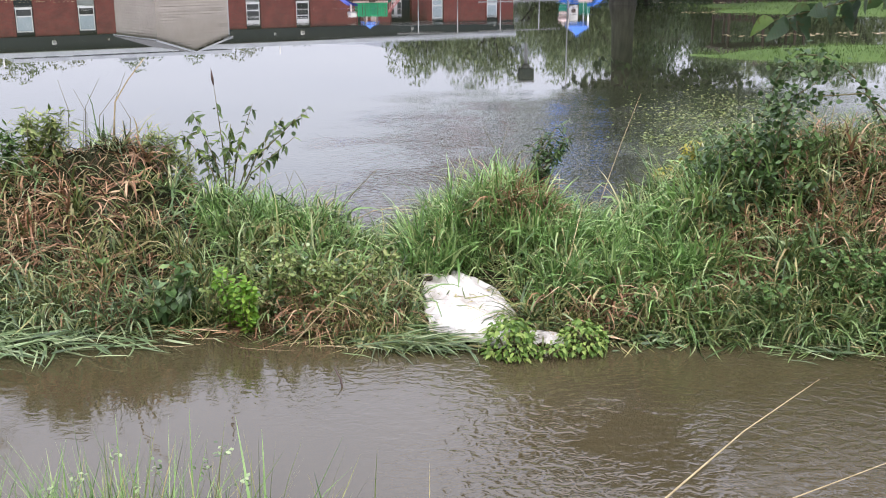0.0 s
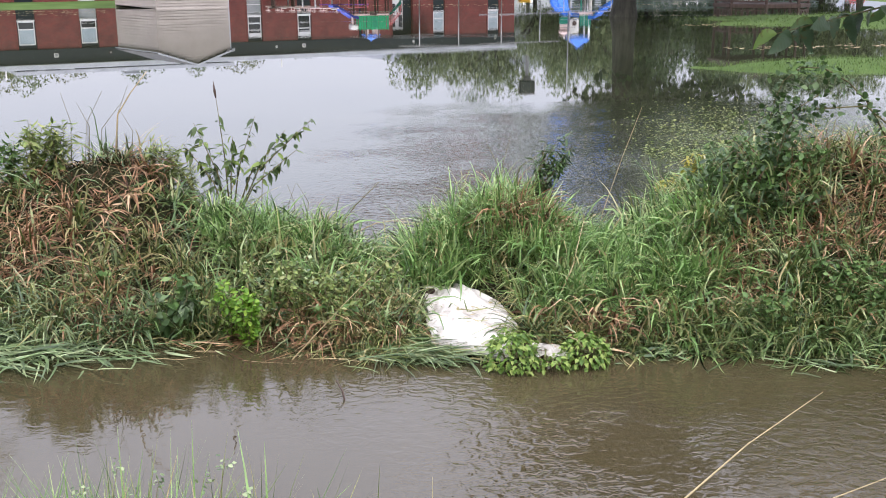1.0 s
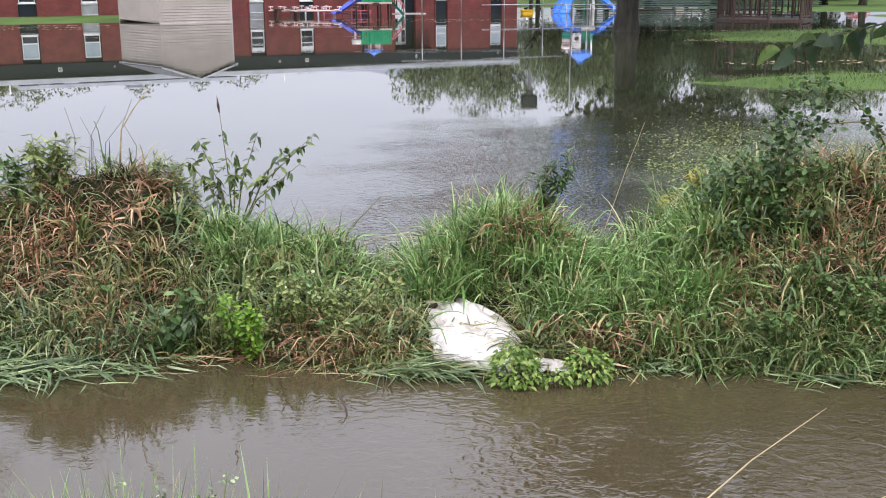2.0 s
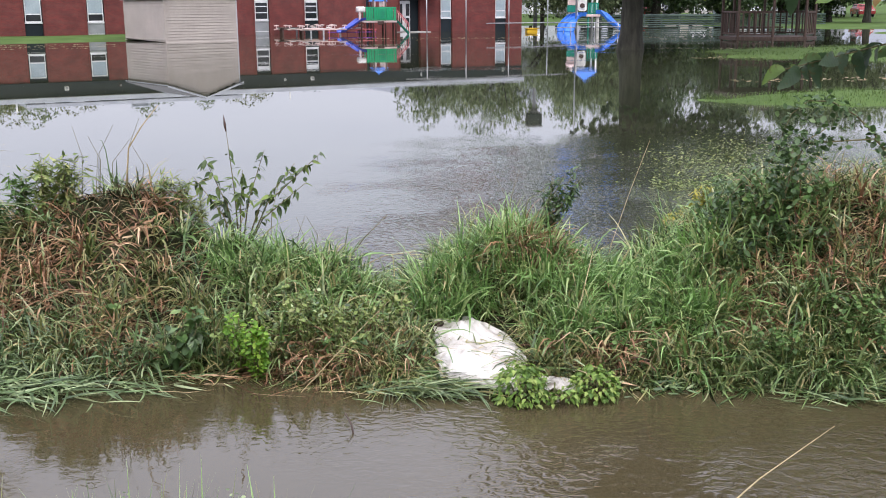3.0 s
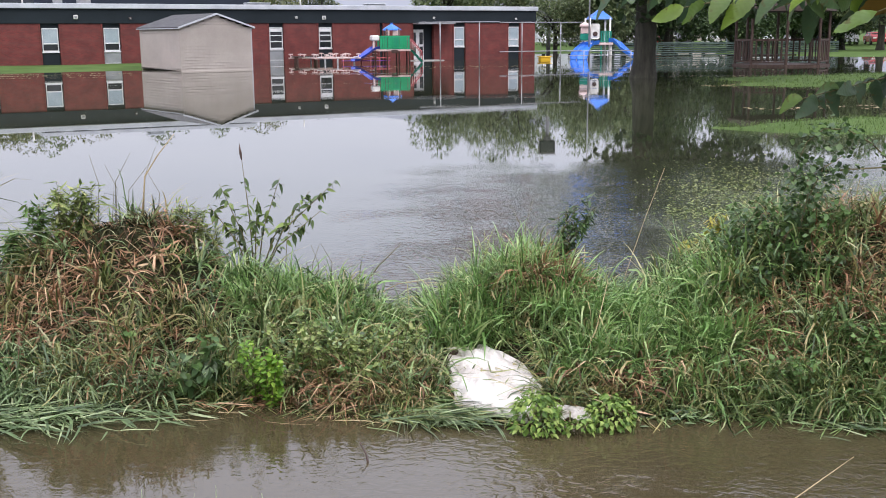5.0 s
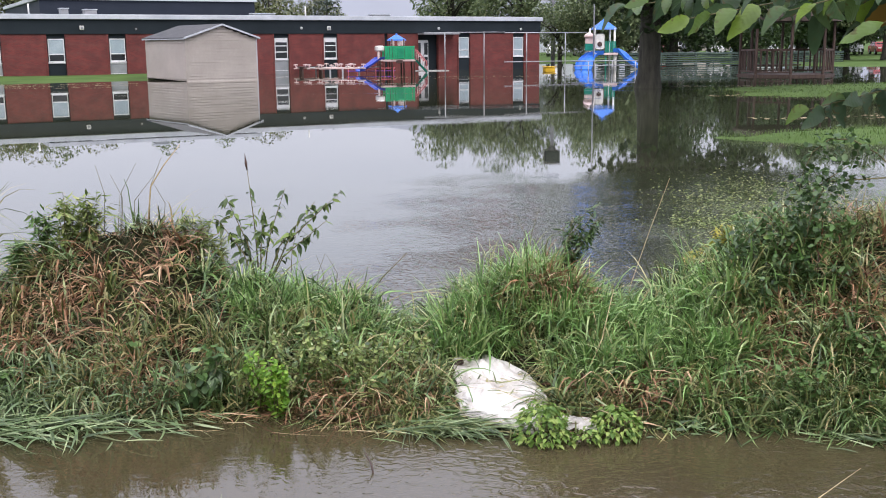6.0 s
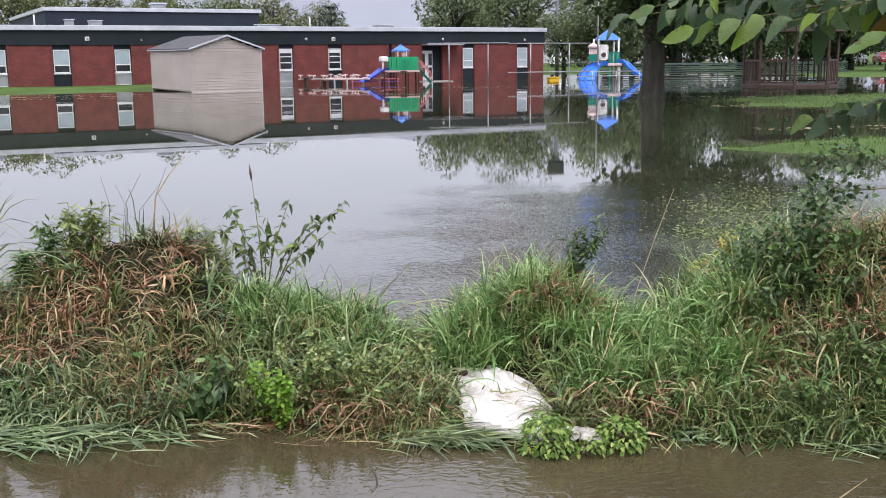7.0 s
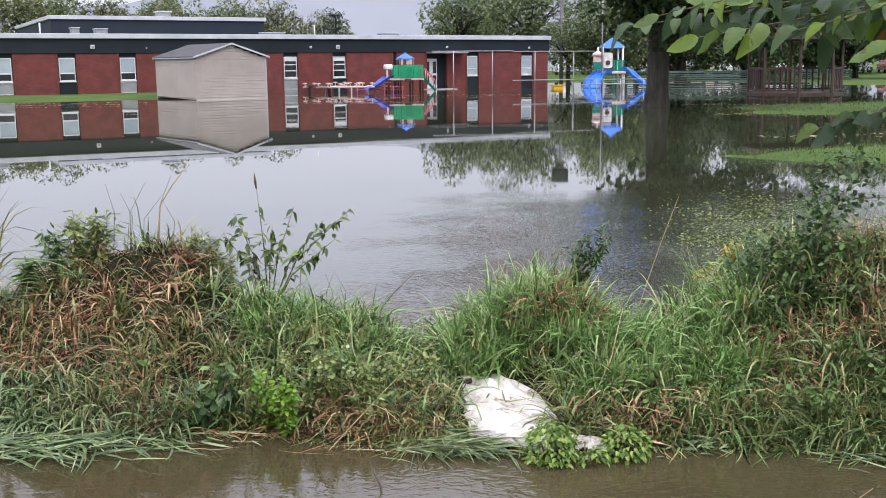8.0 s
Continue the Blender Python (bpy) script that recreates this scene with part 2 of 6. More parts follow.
STRAW = surface("dry_straw", [(0.33, 0.25, 0.13), (0.48, 0.38, 0.22)], 12, 100, 0.7, 0.2)
FLEECE = surface("soggy_white_fabric", [(0.40, 0.36, 0.31), (0.58, 0.54, 0.50), (0.64, 0.61, 0.58)], 7.0, 90, 0.95, 0.6, dist=0.005)
TYRE = surface("tyre_rubber", [(0.012, 0.012, 0.012), (0.02, 0.02, 0.02)], 8, 60, 0.85, 0.1)
# distance haze is put into this flat pale grey
HILL = surface("haze_grey_hill", [(0.20, 0.213, 0.24), (0.24, 0.251, 0.278)], 0.002, 0.004, 1.0, 0.0)

GREEN_BLADE = foliage("green_grass_blade", [(0.0, (0.034, 0.062, 0.018)), (0.3, (0.094, 0.168, 0.050)), (0.65, (0.182, 0.290, 0.098)), (0.9, (0.335, 0.415, 0.190)), (1.0, (0.50, 0.47, 0.28))], rough=0.4, spec=0.5)
FRESH_BLADE = foliage("fresh_grass_blade", [(0.0, (0.06, 0.125, 0.03)), (0.35, (0.145, 0.275, 0.075)), (0.75, (0.265, 0.425, 0.14)), (1.0, (0.47, 0.55, 0.26))], rough=0.4, spec=0.5)
OLIVE_BLADE = foliage("olive_grass_blade", [(0.0, (0.042, 0.060, 0.018)), (0.35, (0.120, 0.168, 0.046)), (0.7, (0.276, 0.288, 0.108)), (1.0, (0.480, 0.384, 0.204))], rough=0.45, spec=0.45)
DRY_BLADE = foliage("dry_grass_blade", [(0.0, (0.075, 0.036, 0.020)), (0.35, (0.225, 0.118, 0.066)), (0.75, (0.42, 0.235, 0.135)), (1.0, (0.66, 0.47, 0.30))], rough=0.55, glow=0.15)
PALE_BLADE = foliage("pale_wet_blade", [(0.0, (0.065, 0.098, 0.048)), (0.5, (0.175, 0.262, 0.115)), (1.0, (0.41, 0.48, 0.27))], rough=0.38, spec=0.5)
LEAF_DARK = foliage("dark_green_leaf", [(0.0, (0.030, 0.062, 0.020)), (0.6, (0.066, 0.125, 0.038)), (1.0, (0.135, 0.21, 0.075))], rough=0.4, spec=0.5)
LEAF_MID = foliage("mid_green_leaf", [(0.0, (0.060, 0.120, 0.034)), (0.6, (0.112, 0.205, 0.056)), (1.0, (0.205, 0.295, 0.100))])
LEAF_LIME = foliage("lime_green_leaf", [(0.0, (0.09, 0.20, 0.02)), (0.6, (0.17, 0.33, 0.035)), (1.0, (0.29, 0.42, 0.06))], glow=0.3)
LEAF_YELLOW = foliage("yellowing_leaf", [(0.0, (0.240, 0.252, 0.036)), (0.6, (0.396, 0.360, 0.060)), (1.0, (0.504, 0.408, 0.096))])
LEAF_OLIVE = foliage("olive_weed_leaf", [(0.0, (0.095, 0.150, 0.040)), (0.6, (0.210, 0.270, 0.078)), (1.0, (0.36, 0.38, 0.16))])
LEAF_CLUMP = foliage("bright_clump_leaf", [(0.0, (0.07, 0.14, 0.024)), (0.5, (0.175, 0.29, 0.055)), (1.0, (0.34, 0.43, 0.12))], by_object=True, glow=0.25)
LEAF_BRANCH = foliage("walnut_leaflet", [(0.0, (0.042, 0.078, 0.042)), (0.55, (0.076, 0.130, 0.058)), (0.78, (0.125, 0.21, 0.052)), (1.0, (0.21, 0.32, 0.045))], by_object=True, glow=0.5, patch=0.8, patch_col=(0.10, 0.075, 0.02), rough=0.35, spec=0.5)
LEAF_BROWN = foliage("browned_leaflet", [(0.0, (0.09, 0.055, 0.012)), (1.0, (0.21, 0.125, 0.022))], by_object=True, patch=0.95, patch_col=(0.022, 0.014, 0.008))
TREE_DARK = foliage("dark_tree_leaf", [(0.0, (0.022, 0.045, 0.016)), (0.6, (0.045, 0.085, 0.026)), (1.0, (0.085, 0.13, 0.04))], glow=0.2)
# these two leaf colours are paled and greyed to carry distance haze
TREE_MID = foliage("hazed_tree_leaf", [(0.0, (0.078, 0.115, 0.054)), (0.6, (0.150, 0.20, 0.090)), (1.0, (0.24, 0.28, 0.14))], glow=0.3)
TREE_OLIVE = foliage("hazed_autumn_leaf", [(0.0, (0.075, 0.098, 0.042)), (0.6, (0.145, 0.165, 0.070)), (1.0, (0.225, 0.225, 0.10))], glow=0.3)
CONIFER = foliage("conifer_needles", [(0.0, (0.014, 0.028, 0.018)), (1.0, (0.035, 0.055, 0.03))], glow=0.05)
LAWN_BLADE = foliage("lawn_blade", [(0.0, (0.045, 0.075, 0.018)), (0.5, (0.085, 0.145, 0.032)), (1.0, (0.15, 0.21, 0.06))])
DARK_SHINGLE = surface("dark_wood_shingle", [(0.030, 0.022, 0.018), (0.055, 0.042, 0.034)], 3.0, 18, 1.0, 0.5, spec=0.1, dist=0.02)


# ---- mesh helpers ----
def fast_mesh(name, verts, faces):
    """verts (n, 3) and faces (m, 4) or (m, 3) arrays to a mesh."""
    me = bpy.data.meshes.new(name)
    k = faces.shape[1]
    me.vertices.add(len(verts))
    me.vertices.foreach_set("co", np.ascontiguousarray(verts, dtype=np.float32).ravel())
    me.loops.add(faces.size)
    me.loops.foreach_set("vertex_index", np.ascontiguousarray(faces, dtype=np.int32).ravel())
    me.polygons.add(len(faces))
    me.polygons.foreach_set("loop_start", np.arange(0, faces.size, k, dtype=np.int32))
    me.polygons.foreach_set("use_smooth", np.ones(len(faces), dtype=bool))
    me.update(calc_edges=True)
    me.validate()
    return me


def put(name, me, material, parent=None, label="", smooth=None):
    ob = new(name, me)
    if not me.materials:
        me.materials.append(material)
    if parent is not None:
        ob.parent = parent
    if label:
        ob["label"] = label
    return ob


def part(name, bm, material, parent, label=""):
    me = bpy.data.meshes.new(name)
    bm.to_mesh(me)
    bm.free()
    return put(name, me, material, parent, label)


def thing(name, label, category, m=None, group="", kind=""):
    ob = tagged(new(name), label, category, group, kind)
    if m is not None:
        ob.matrix_world = m
    return ob


def add_box(bm, x0, x1, y0, y1, z0, z1, bevel=0.0, m=None):
    r = bmesh.ops.create_cube(bm, size=1.0)
    vs = r["verts"]
    for v in vs:
        v.co = Vector((x0 + (v.co.x + 0.5) * (x1 - x0), y0 + (v.co.y + 0.5) * (y1 - y0), z0 + (v.co.z + 0.5) * (z1 - z0)))
    if bevel:
        es = list({e for v in vs for e in v.link_edges})
        out = bmesh.ops.bevel(bm, geom=es, offset=bevel, segments=1, affect="EDGES")
        vs = list({v for f in out["faces"] for v in f.verts} | {v for v in vs if v.is_valid})
    if m is not None:
        for v in vs:
            v.co = m @ v.co
    return vs


def boxed(x0, x1, y0, y1, z0, z1, bevel=0.0, m=None):
    bm = bmesh.new()
    add_box(bm, x0, x1, y0, y1, z0, z1, bevel, m)
    return bm


def tube(points, radii, sides=8, caps=True):
    """A round bar through points, radius by point, as a bmesh."""
    bm = bmesh.new()
    pts = [Vector(p) for p in points]
    if not isinstance(radii, (list, tuple)):
        radii = [radii] * len(pts)
    rings = []
    side = None
    for i, p in enumerate(pts):
        d = (pts[min(i + 1, len(pts) - 1)] - pts[max(i - 1, 0)]).normalized()
        if side is None:
            side = d.orthogonal().normalized()
        side = (side - d * side.dot(d)).normalized()
        up = d.cross(side)
        rings.append([bm.verts.new(p + (side * math.cos(a) + up * math.sin(a)) * radii[i]) for a in (2 * math.pi * k / sides for k in range(sides))])
    for a, b in zip(rings, rings[1:]):
        for k in range(sides):
            f = bm.faces.new((a[k], a[(k + 1) % sides], b[(k + 1) % sides], b[k]))
            f.smooth = True
    if caps:
        bm.faces.new(rings[0][::-1])
        bm.faces.new(rings[-1])
    return bm


def ribbons(base, az, tilt, bend, length, width, levels=6, curl=None):
    """Grass blades: arrays of base points, heading, lean from upright, further bend, length and width. Returns verts and quads."""
    n = len(base)
    s = np.linspace(0, 1, levels)
    seg = length / (levels - 1)
    pts = np.zeros((n, levels, 3))
    pts[:, 0] = base
    head = np.stack([np.cos(az), np.sin(az), np.zeros(n)], 1)
    kink, soft = np.random.uniform(-0.1, 0.65, n), np.random.uniform(0.15, 1.1, n)
    for i in range(1, levels):
        a = tilt + bend * np.clip(((i - 0.5) / (levels - 1) - kink) / soft, 0, 1) ** 1.2
        h = head
        if curl is not None:
            aa = az + curl * (i / levels)
            h = np.stack([np.cos(aa), np.sin(aa), np.zeros(n)], 1)
        pts[:, i] = pts[:, i - 1] + h * (np.sin(a) * seg)[:, None] + np.array([0, 0, 1.0]) * (np.cos(a) * seg)[:, None]
    side = np.stack([-np.sin(az), np.cos(az), np.zeros(n)], 1)
    tw = np.random.uniform(-0.7, 0.7, n)
    side = side * np.cos(tw)[:, None] + np.array([0, 0, 1.0]) * np.sin(tw)[:, None]
    prof = np.minimum(1.0, 0.55 + 1.6 * s) * (1 - s ** 2.2) + 0.04
    w = (width[:, None] * prof[None, :])[:, :, None] * side[:, None, :] * 0.5
    v = np.stack([pts - w, pts + w], 2).reshape(n * levels * 2, 3)
    b0 = (np.arange(n) * levels * 2)[:, None] + (np.arange(levels - 1) * 2)[None, :]
    f = np.stack([b0, b0 + 1, b0 + 3, b0 + 2], -1).reshape(-1, 4)
    return v, f, pts


def leaf_cloud(centres, size, flat=0.0, droop=0.4, aspect=0.55):
    """Small pointed leaves at centres, each a folded diamond of two quads-halves (4 triangles as 2 quads)."""
    n = len(centres)
    az, el = np.random.uniform(0, 2 * np.pi, n), np.random.normal(-droop, 0.45, n) * (1 - flat)
    d = np.stack([np.cos(az) * np.cos(el), np.sin(az) * np.cos(el), np.sin(el)], 1)
    up = np.tile(np.array([0, 0, 1.0]), (n, 1)) + np.random.normal(0, 0.35, (n, 3))
    sd = np.cross(d, up)
    sd /= np.linalg.norm(sd, axis=1)[:, None] + 1e-9
    nr = np.cross(sd, d)
    L = (size * np.random.uniform(0.6, 1.25, n))[:, None]
    W = L * aspect * 0.5
    p0, p3 = centres, centres + d * L
    m1 = centres + d * L * 0.42
    l1, r1 = m1 + sd * W + nr * W * 0.3, m1 - sd * W + nr * W * 0.3
    m2 = centres + d * L * 0.75
    l2, r2 = m2 + sd * W * 0.68 + nr * W * 0.15 - np.array([0, 0, 1]) * L * 0.05, m2 - sd * W * 0.68 + nr * W * 0.15 - np.array([0, 0, 1]) * L * 0.05
    v = np.stack([p0, l1, l2, p3, r2, r1], 1).reshape(-1, 3)
    k = (np.arange(n) * 6)[:, None]
    f = np.concatenate([k + np.array([[0, 1, 2, 3]]), k + np.array([[0, 3, 4, 5]])], 1).reshape(-1, 4)
    return v, f


# ---- ground and water ----
TOP_X = [-6.0, -3.3, -2.47, -2.19, -2.05, -1.65, -1.52, -1.39, -1.22, -0.91, -0.65, -0.45, -0.33, -0.18, 0.02, 0.28, 0.50, 0.78, 0.90, 1.15, 1.32, 1.48, 1.61, 1.90, 2.09, 2.45, 3.0, 4.2, 7.0]
TOP_Z = [0.60, 0.68, 0.73, 0.90, 0.96, 1.01, 0.95, 0.82, 0.69, 0.63, 0.57, 0.54, 0.40, 0.33, 0.42, 0.60, 0.69, 0.66, 0.50, 0.45, 0.46, 0.56, 0.72, 0.84, 0.95, 0.99, 0.95, 0.85, 0.7]
SHORE_X = [-3.2, -2.1, -1.6, -1.25, -1.05, -0.55, -0.3, 0.0, 0.3, 0.95, 1.3, 1.7, 2.1, 3.0]
SHORE_Y = [5.10, 5.08, 5.04, 5.08, 5.12, 5.03, 4.96, 4.86, 4.80, 4.90, 4.84, 4.82, 4.72, 4.6]


def bank_top(x):
    return np.interp(x, TOP_X, TOP_Z)


def shore(x):
    """Where the far bank meets the running water."""
    return np.interp(x, SHORE_X, SHORE_Y) + 0.02 * np.sin(6.1 * x)


def ramp01(v, a, b):
    t = np.clip((v - a) / (b - a), 0, 1)
    return t * t * (3 - 2 * t)


def wobble(x, y):
    return 0.5 * np.sin(0.83 * x + 1.7 * np.sin(0.41 * y)) + 0.3 * np.sin(1.9 * y + 0.7 * x + 1) + 0.2 * np.sin(3.1 * x - 2.3 * y)


def ground_z(x, y):
    x, y = np.asarray(x, float), np.asarray(y, float)
    z = -0.28 + 0.03 * wobble(x * 0.5, y * 0.5)
    # far bank
    s = shore(x)
    back = 7.3 + 0.9 * np.clip(x - 1.2, 0, 2.5) + 0.25 * np.sin(1.7 * x)
    soil = np.maximum(bank_top(x) - 0.27, 0.05)
    up = ramp01(y, s - 0.05, s + 0.95) * (1 - ramp01(y, 6.0, back))
    toe = ramp01(y, s - 0.25, s + 0.05) * (1 - ramp01(y, 6.0, back))
    z = z + 0.31 * toe + up * (soil - 0.03) + 0.025 * wobble(x * 7, y * 7) * np.minimum(1, up * 3)
    # slumped hollow where the sack lies
    z = z - np.maximum(z - 0.02 - 0.12 * np.clip(y - 4.9, 0, 1), 0) * np.exp(-(((x - 0.33) / 0.42) ** 4)) * (1 - ramp01(y, 5.35, 5.75))
    # near bank under the camera
    z = z + 0.48 * (1 - ramp01(y, 1.5, 3.1 + 0.2 * np.sin(x * 1.3)))
    # lawn before the school, dry on its western side
    d = (y - 0.5226 * x - 77.58) / 1.1283
    z = z + 0.46 * ramp01(d, -14.0, -3.0) * (1 - ramp01(x, -16.0, -11.5)) + 0.14 * ramp01(d, -14, -1) * ramp01(x, -16.0, -11.5) * (1 - ramp01(x, 9, 14))
    # low swells of lawn on the east side
    w = wobble(x * 0.35, y * 0.5)
    for cx, cy, rx, ry, h in ((24.0, 39.5, 17.8, 9.8, 0.385), (13.8, 20.3, 10.6, 2.6, 0.385), (38.5, 66.0, 13.0, 9.0, 0.38), (40, 90, 18, 14, 0.42)):
        q = ((x - cx) / rx) ** 2 + ((y - cy) / ry) ** 2
        z = z + h * np.exp(-q ** 2) * (1 + 0.12 * w)
    z = z + (0.03 * wobble(x * 2.1, y * 2.6) + 0.02 * wobble(x * 5.3 + 1, y * 4.7)) * ramp01(x, 4, 7) * ramp01(y, 12, 15) * (1 - ramp01(y, 70, 80))
    z = z + 0.9 * ramp01(y, 88, 140) + 2.5 * ramp01(y, 150, 400)
    return z


def ground_sheet():
    xs = np.concatenate([-np.geomspace(900, 6.2, 46), np.arange(-6, 7.01, 0.07), np.geomspace(7.3, 900, 70)])
    ys = np.concatenate([[-200, -60, -20, -8], np.arange(-3, 4.3, 0.25), np.arange(4.35, 9.0, 0.06), np.geomspace(9.1, 160, 150), np.geomspace(170, 1800, 12)])
    X, Y = np.meshgrid(xs, ys)
    Z = ground_z(X, Y)
    v = np.stack([X, Y, Z], -1).reshape(-1, 3)
    nx, ny = len(xs), len(ys)
    i = (np.arange(ny - 1)[:, None] * nx + np.arange(nx - 1)[None, :]).ravel()
    f = np.stack([i, i + 1, i + nx + 1, i + nx], 1)
    return tagged(put("ground", fast_mesh("ground", v, f), GROUND), "flooded lawn and overgrown earth bank", "ground", kind="structure")


ground_sheet()
bm = bmesh.new()
bmesh.ops.create_grid(bm, x_segments=2, y_segments=2, size=0.5)
for v in bm.verts:
    v.co = Vector((v.co.x * 700, 120 + v.co.y * 300, 0))
tagged(part("water", bm, WATER, None), "brown flood water covering ditch and school field", "water", kind="structure")

# ---- school ----
WALL_Y = 77.58
school = thing("school_building", "long single-storey red brick school with dark fascia", "building", pose(0, WALL_Y, 0, 0, 0, 27.593))
GAPS = []                                        # openings along the wall: start, end, style
for i in range(8):
    GAPS.append((-48.55 + 3.67 * i, -47.6 + 3.67 * i, "panel" if i % 2 else "dark"))
GAPS += [(-19.2, -18.27, "dark"), (-15.53, -14.6, "grey"), (-12.02, -11.1, "sash"), (-8.45, -7.53, "open"), (-3.82, -3.70, "slit"), (-1.14, 0.40, "door"), (2.2, 3.06, "blind"), (6.92, 7.82, "blind")]
U0, U1, BASE, BRICK_TOP = -50.0, 9.27, -0.35, 2.66


def school_walls():
    u = U0
    for a, b, style in GAPS:
        part("wall", boxed(u, a - 0.06, 0, 0.3, BASE, BRICK_TOP, 0.01), BRICK, school)
        part("pilaster", boxed(a - 0.16, a - 0.062, -0.05, 0.28, BASE, BRICK_TOP - 0.01, 0.008), BRICK, school)
        part("pilaster", boxed(b + 0.062, b + 0.16, -0.05, 0.28, BASE, BRICK_TOP - 0.01, 0.008), BRICK, school)
        u = b + 0.06
    part("wall", boxed(u, U1, 0, 0.3, BASE, BRICK_TOP, 0.01), BRICK, school)
    part("wall", boxed(U1 - 0.3, U1, 0.304, 18, BASE, BRICK_TOP, 0.01), BRICK, school)
    part("wall", boxed(U0, U1, 0.45, 0.6, BASE, 3.5), FASCIA, school)
    part("fascia", boxed(U0, U1 + 0.06, -0.06, 0.44, BRICK_TOP + 0.004, 3.56, 0.01), FASCIA, school, "dark green upper wall panel")
    part("fascia", boxed(U1 - 0.4, U1 + 0.05, 0.444, 18, BRICK_TOP + 0.004, 3.56, 0.01), FASCIA, school)
    part("roof_edge", boxed(U0, U1 + 0.16, -0.22, 0.35, 3.564, 3.87, 0.02), WHITE_TRIM, school, "white metal roof edge")
    part("roof_edge", boxed(U1 - 0.25, U1 + 0.155, 0.354, 18, 3.564, 3.865, 0.02), WHITE_TRIM, school)
    part("roof", boxed(U0, U1 - 0.26, 0.36, 18, 3.57, 3.72), ROOF_FELT, school)


def school_window(a, b, style):
    w = part("window", boxed(a - 0.058, b + 0.058, 0.12, 0.2, 0.93, 2.655), FASCIA, school)
    part("sill", boxed(a - 0.05, b + 0.05, 0.03, 0.16, 0.9, 0.965, 0.01), FRAME_WHITE, w)
    for z0, z1 in ((0.968, 1.04), (1.42, 1.49), (2.33, 2.39)):
        part("frame", boxed(a + 0.052, b - 0.052, 0.06, 0.118, z0, z1, 0.006), FRAME_WHITE, w)
    for x in (a, b - 0.05):
        part("frame", boxed(x, x + 0.05, 0.055, 0.118, 0.968, 2.39, 0.006), FRAME_WHITE, w)
    upper = PANE_DARK if style in ("open", "sash") else BLIND
    part("pane", boxed(a + 0.052, b - 0.052, 0.085, 0.117, 1.492, 2.328), upper, w, "pane with a pale blind behind")
    lower = BLIND if style == "blind" else PANE_DARK
    part("pane", boxed(a + 0.052, b - 0.052, 0.085, 0.117, 1.042, 1.418), lower, w)
    if style in ("open", "sash"):
        part("frame", boxed(a + 0.05, b - 0.05, 0.05, 0.08, 1.83, 1.89), FRAME_WHITE, w)
        part("blind", boxed(a + 0.06, b - 0.06, 0.07, 0.082, 2.1, 2.32), FRAME_WHITE, w)
    below = PANEL_GREY if style in ("panel", "grey", "sash") else FASCIA
    part("infill_panel", boxed(a - 0.04, b + 0.04, 0.1, 0.19, BASE, 0.896, 0.01), below, school)
    if style in ("panel", "sash"):
        for z in (0.2, 0.84):
            part("trim", boxed(a, b, 0.08, 0.098, z, z + 0.035), FRAME_WHITE, school)


school_walls()
for a, b, style in GAPS:
    if style == "slit":
        part("infill_panel", boxed(a - 0.05, b + 0.05, 0.1, 0.2, BASE, BRICK_TOP - 0.003), FASCIA, school)
    elif style == "door":
        part("infill_panel", boxed(a - 0.05, b + 0.05, 0.36, 0.44, BASE, BRICK_TOP - 0.003), FASCIA, school)
        door = part("door", boxed(a + 0.02, a + 0.9, 0.25, 0.31, 0.06, 2.21, 0.01), FRAME_WHITE, school, "white double door with dark glass")
        for x0, x1 in ((0.08, 0.28), (0.56, 0.84)):
            for z0, z1 in ((0.35, 1.0), (1.15, 2.0)):
                part("pane", boxed(a + x0, a + x1, 0.235, 0.249, z0, z1), PANE_DARK, door)
        part("door_handle", boxed(a + 0.46, a + 0.49, 0.19, 0.248, 0.95, 1.2), GALV, door)
    else:
        school_window(a, b, style)
part("canopy", boxed(-1.25, 1.75, -1.0, -0.065, 2.58, 2.68, 0.01), GALV, school, "flat metal door canopy")
part("step", boxed(-1.6, 0.7, -1.2, -0.01, -0.3, 0.05, 0.02), surface("concrete", [(0.3, 0.29, 0.27), (0.4, 0.39, 0.37)], 2, 40, 0.9, 0.2), school)
for u, z, big in ((-24.49, 3.05, 1), (-10.12, 3.04, 0), (-8.12, 3.03, 1), (-21.2, 2.98, 0), (0.45, 3.03, 0), (7.5, 2.97, 0), (-31.8, 3.02, 1), (-39.1, 3.02, 1)):
    s = 0.13 if big else 0.08
    lamp = part("wall_light", boxed(u - s, u + s, -0.16, -0.064, z - s, z + s, 0.03), WHITE_P if u != -21.2 else POST_BROWN, school)
    part("lens", boxed(u - s * 0.6, u + s * 0.6, -0.178, -0.161, z - s * 0.6, z + s * 0.5), PANEL_GREY, lamp)
for u, y, wd, h in ((-30.3, 4.0, 1.0, 0.30), (-24.9, 5.0, 0.5, 0.46), (-23.3, 5.5, 0.8, 0.42), (-12.8, 2.0, 1.6, 0.12), (-3.6, 2.5, 1.4, 0.14), (-31.2, 3.0, 1.6, 0.5)):
    unit = part("roof_unit", boxed(u, u + wd, y, y + 0.8, 3.724, 3.9 + h, 0.03), PANEL_GREY if wd != 0.8 else GALV, school, "grey rooftop ventilation box")
    part("cap", boxed(u - 0.05, u + wd + 0.05, y - 0.05, y + 0.85, 3.904 + h, 3.96 + h, 0.015), WHITE_TRIM, unit)
for u in (-27.3, -9.2):
    part("vent_pipe", tube([(u, 1.5, 3.72), (u, 1.5, 4.55)], 0.05), WHITE_P, school)

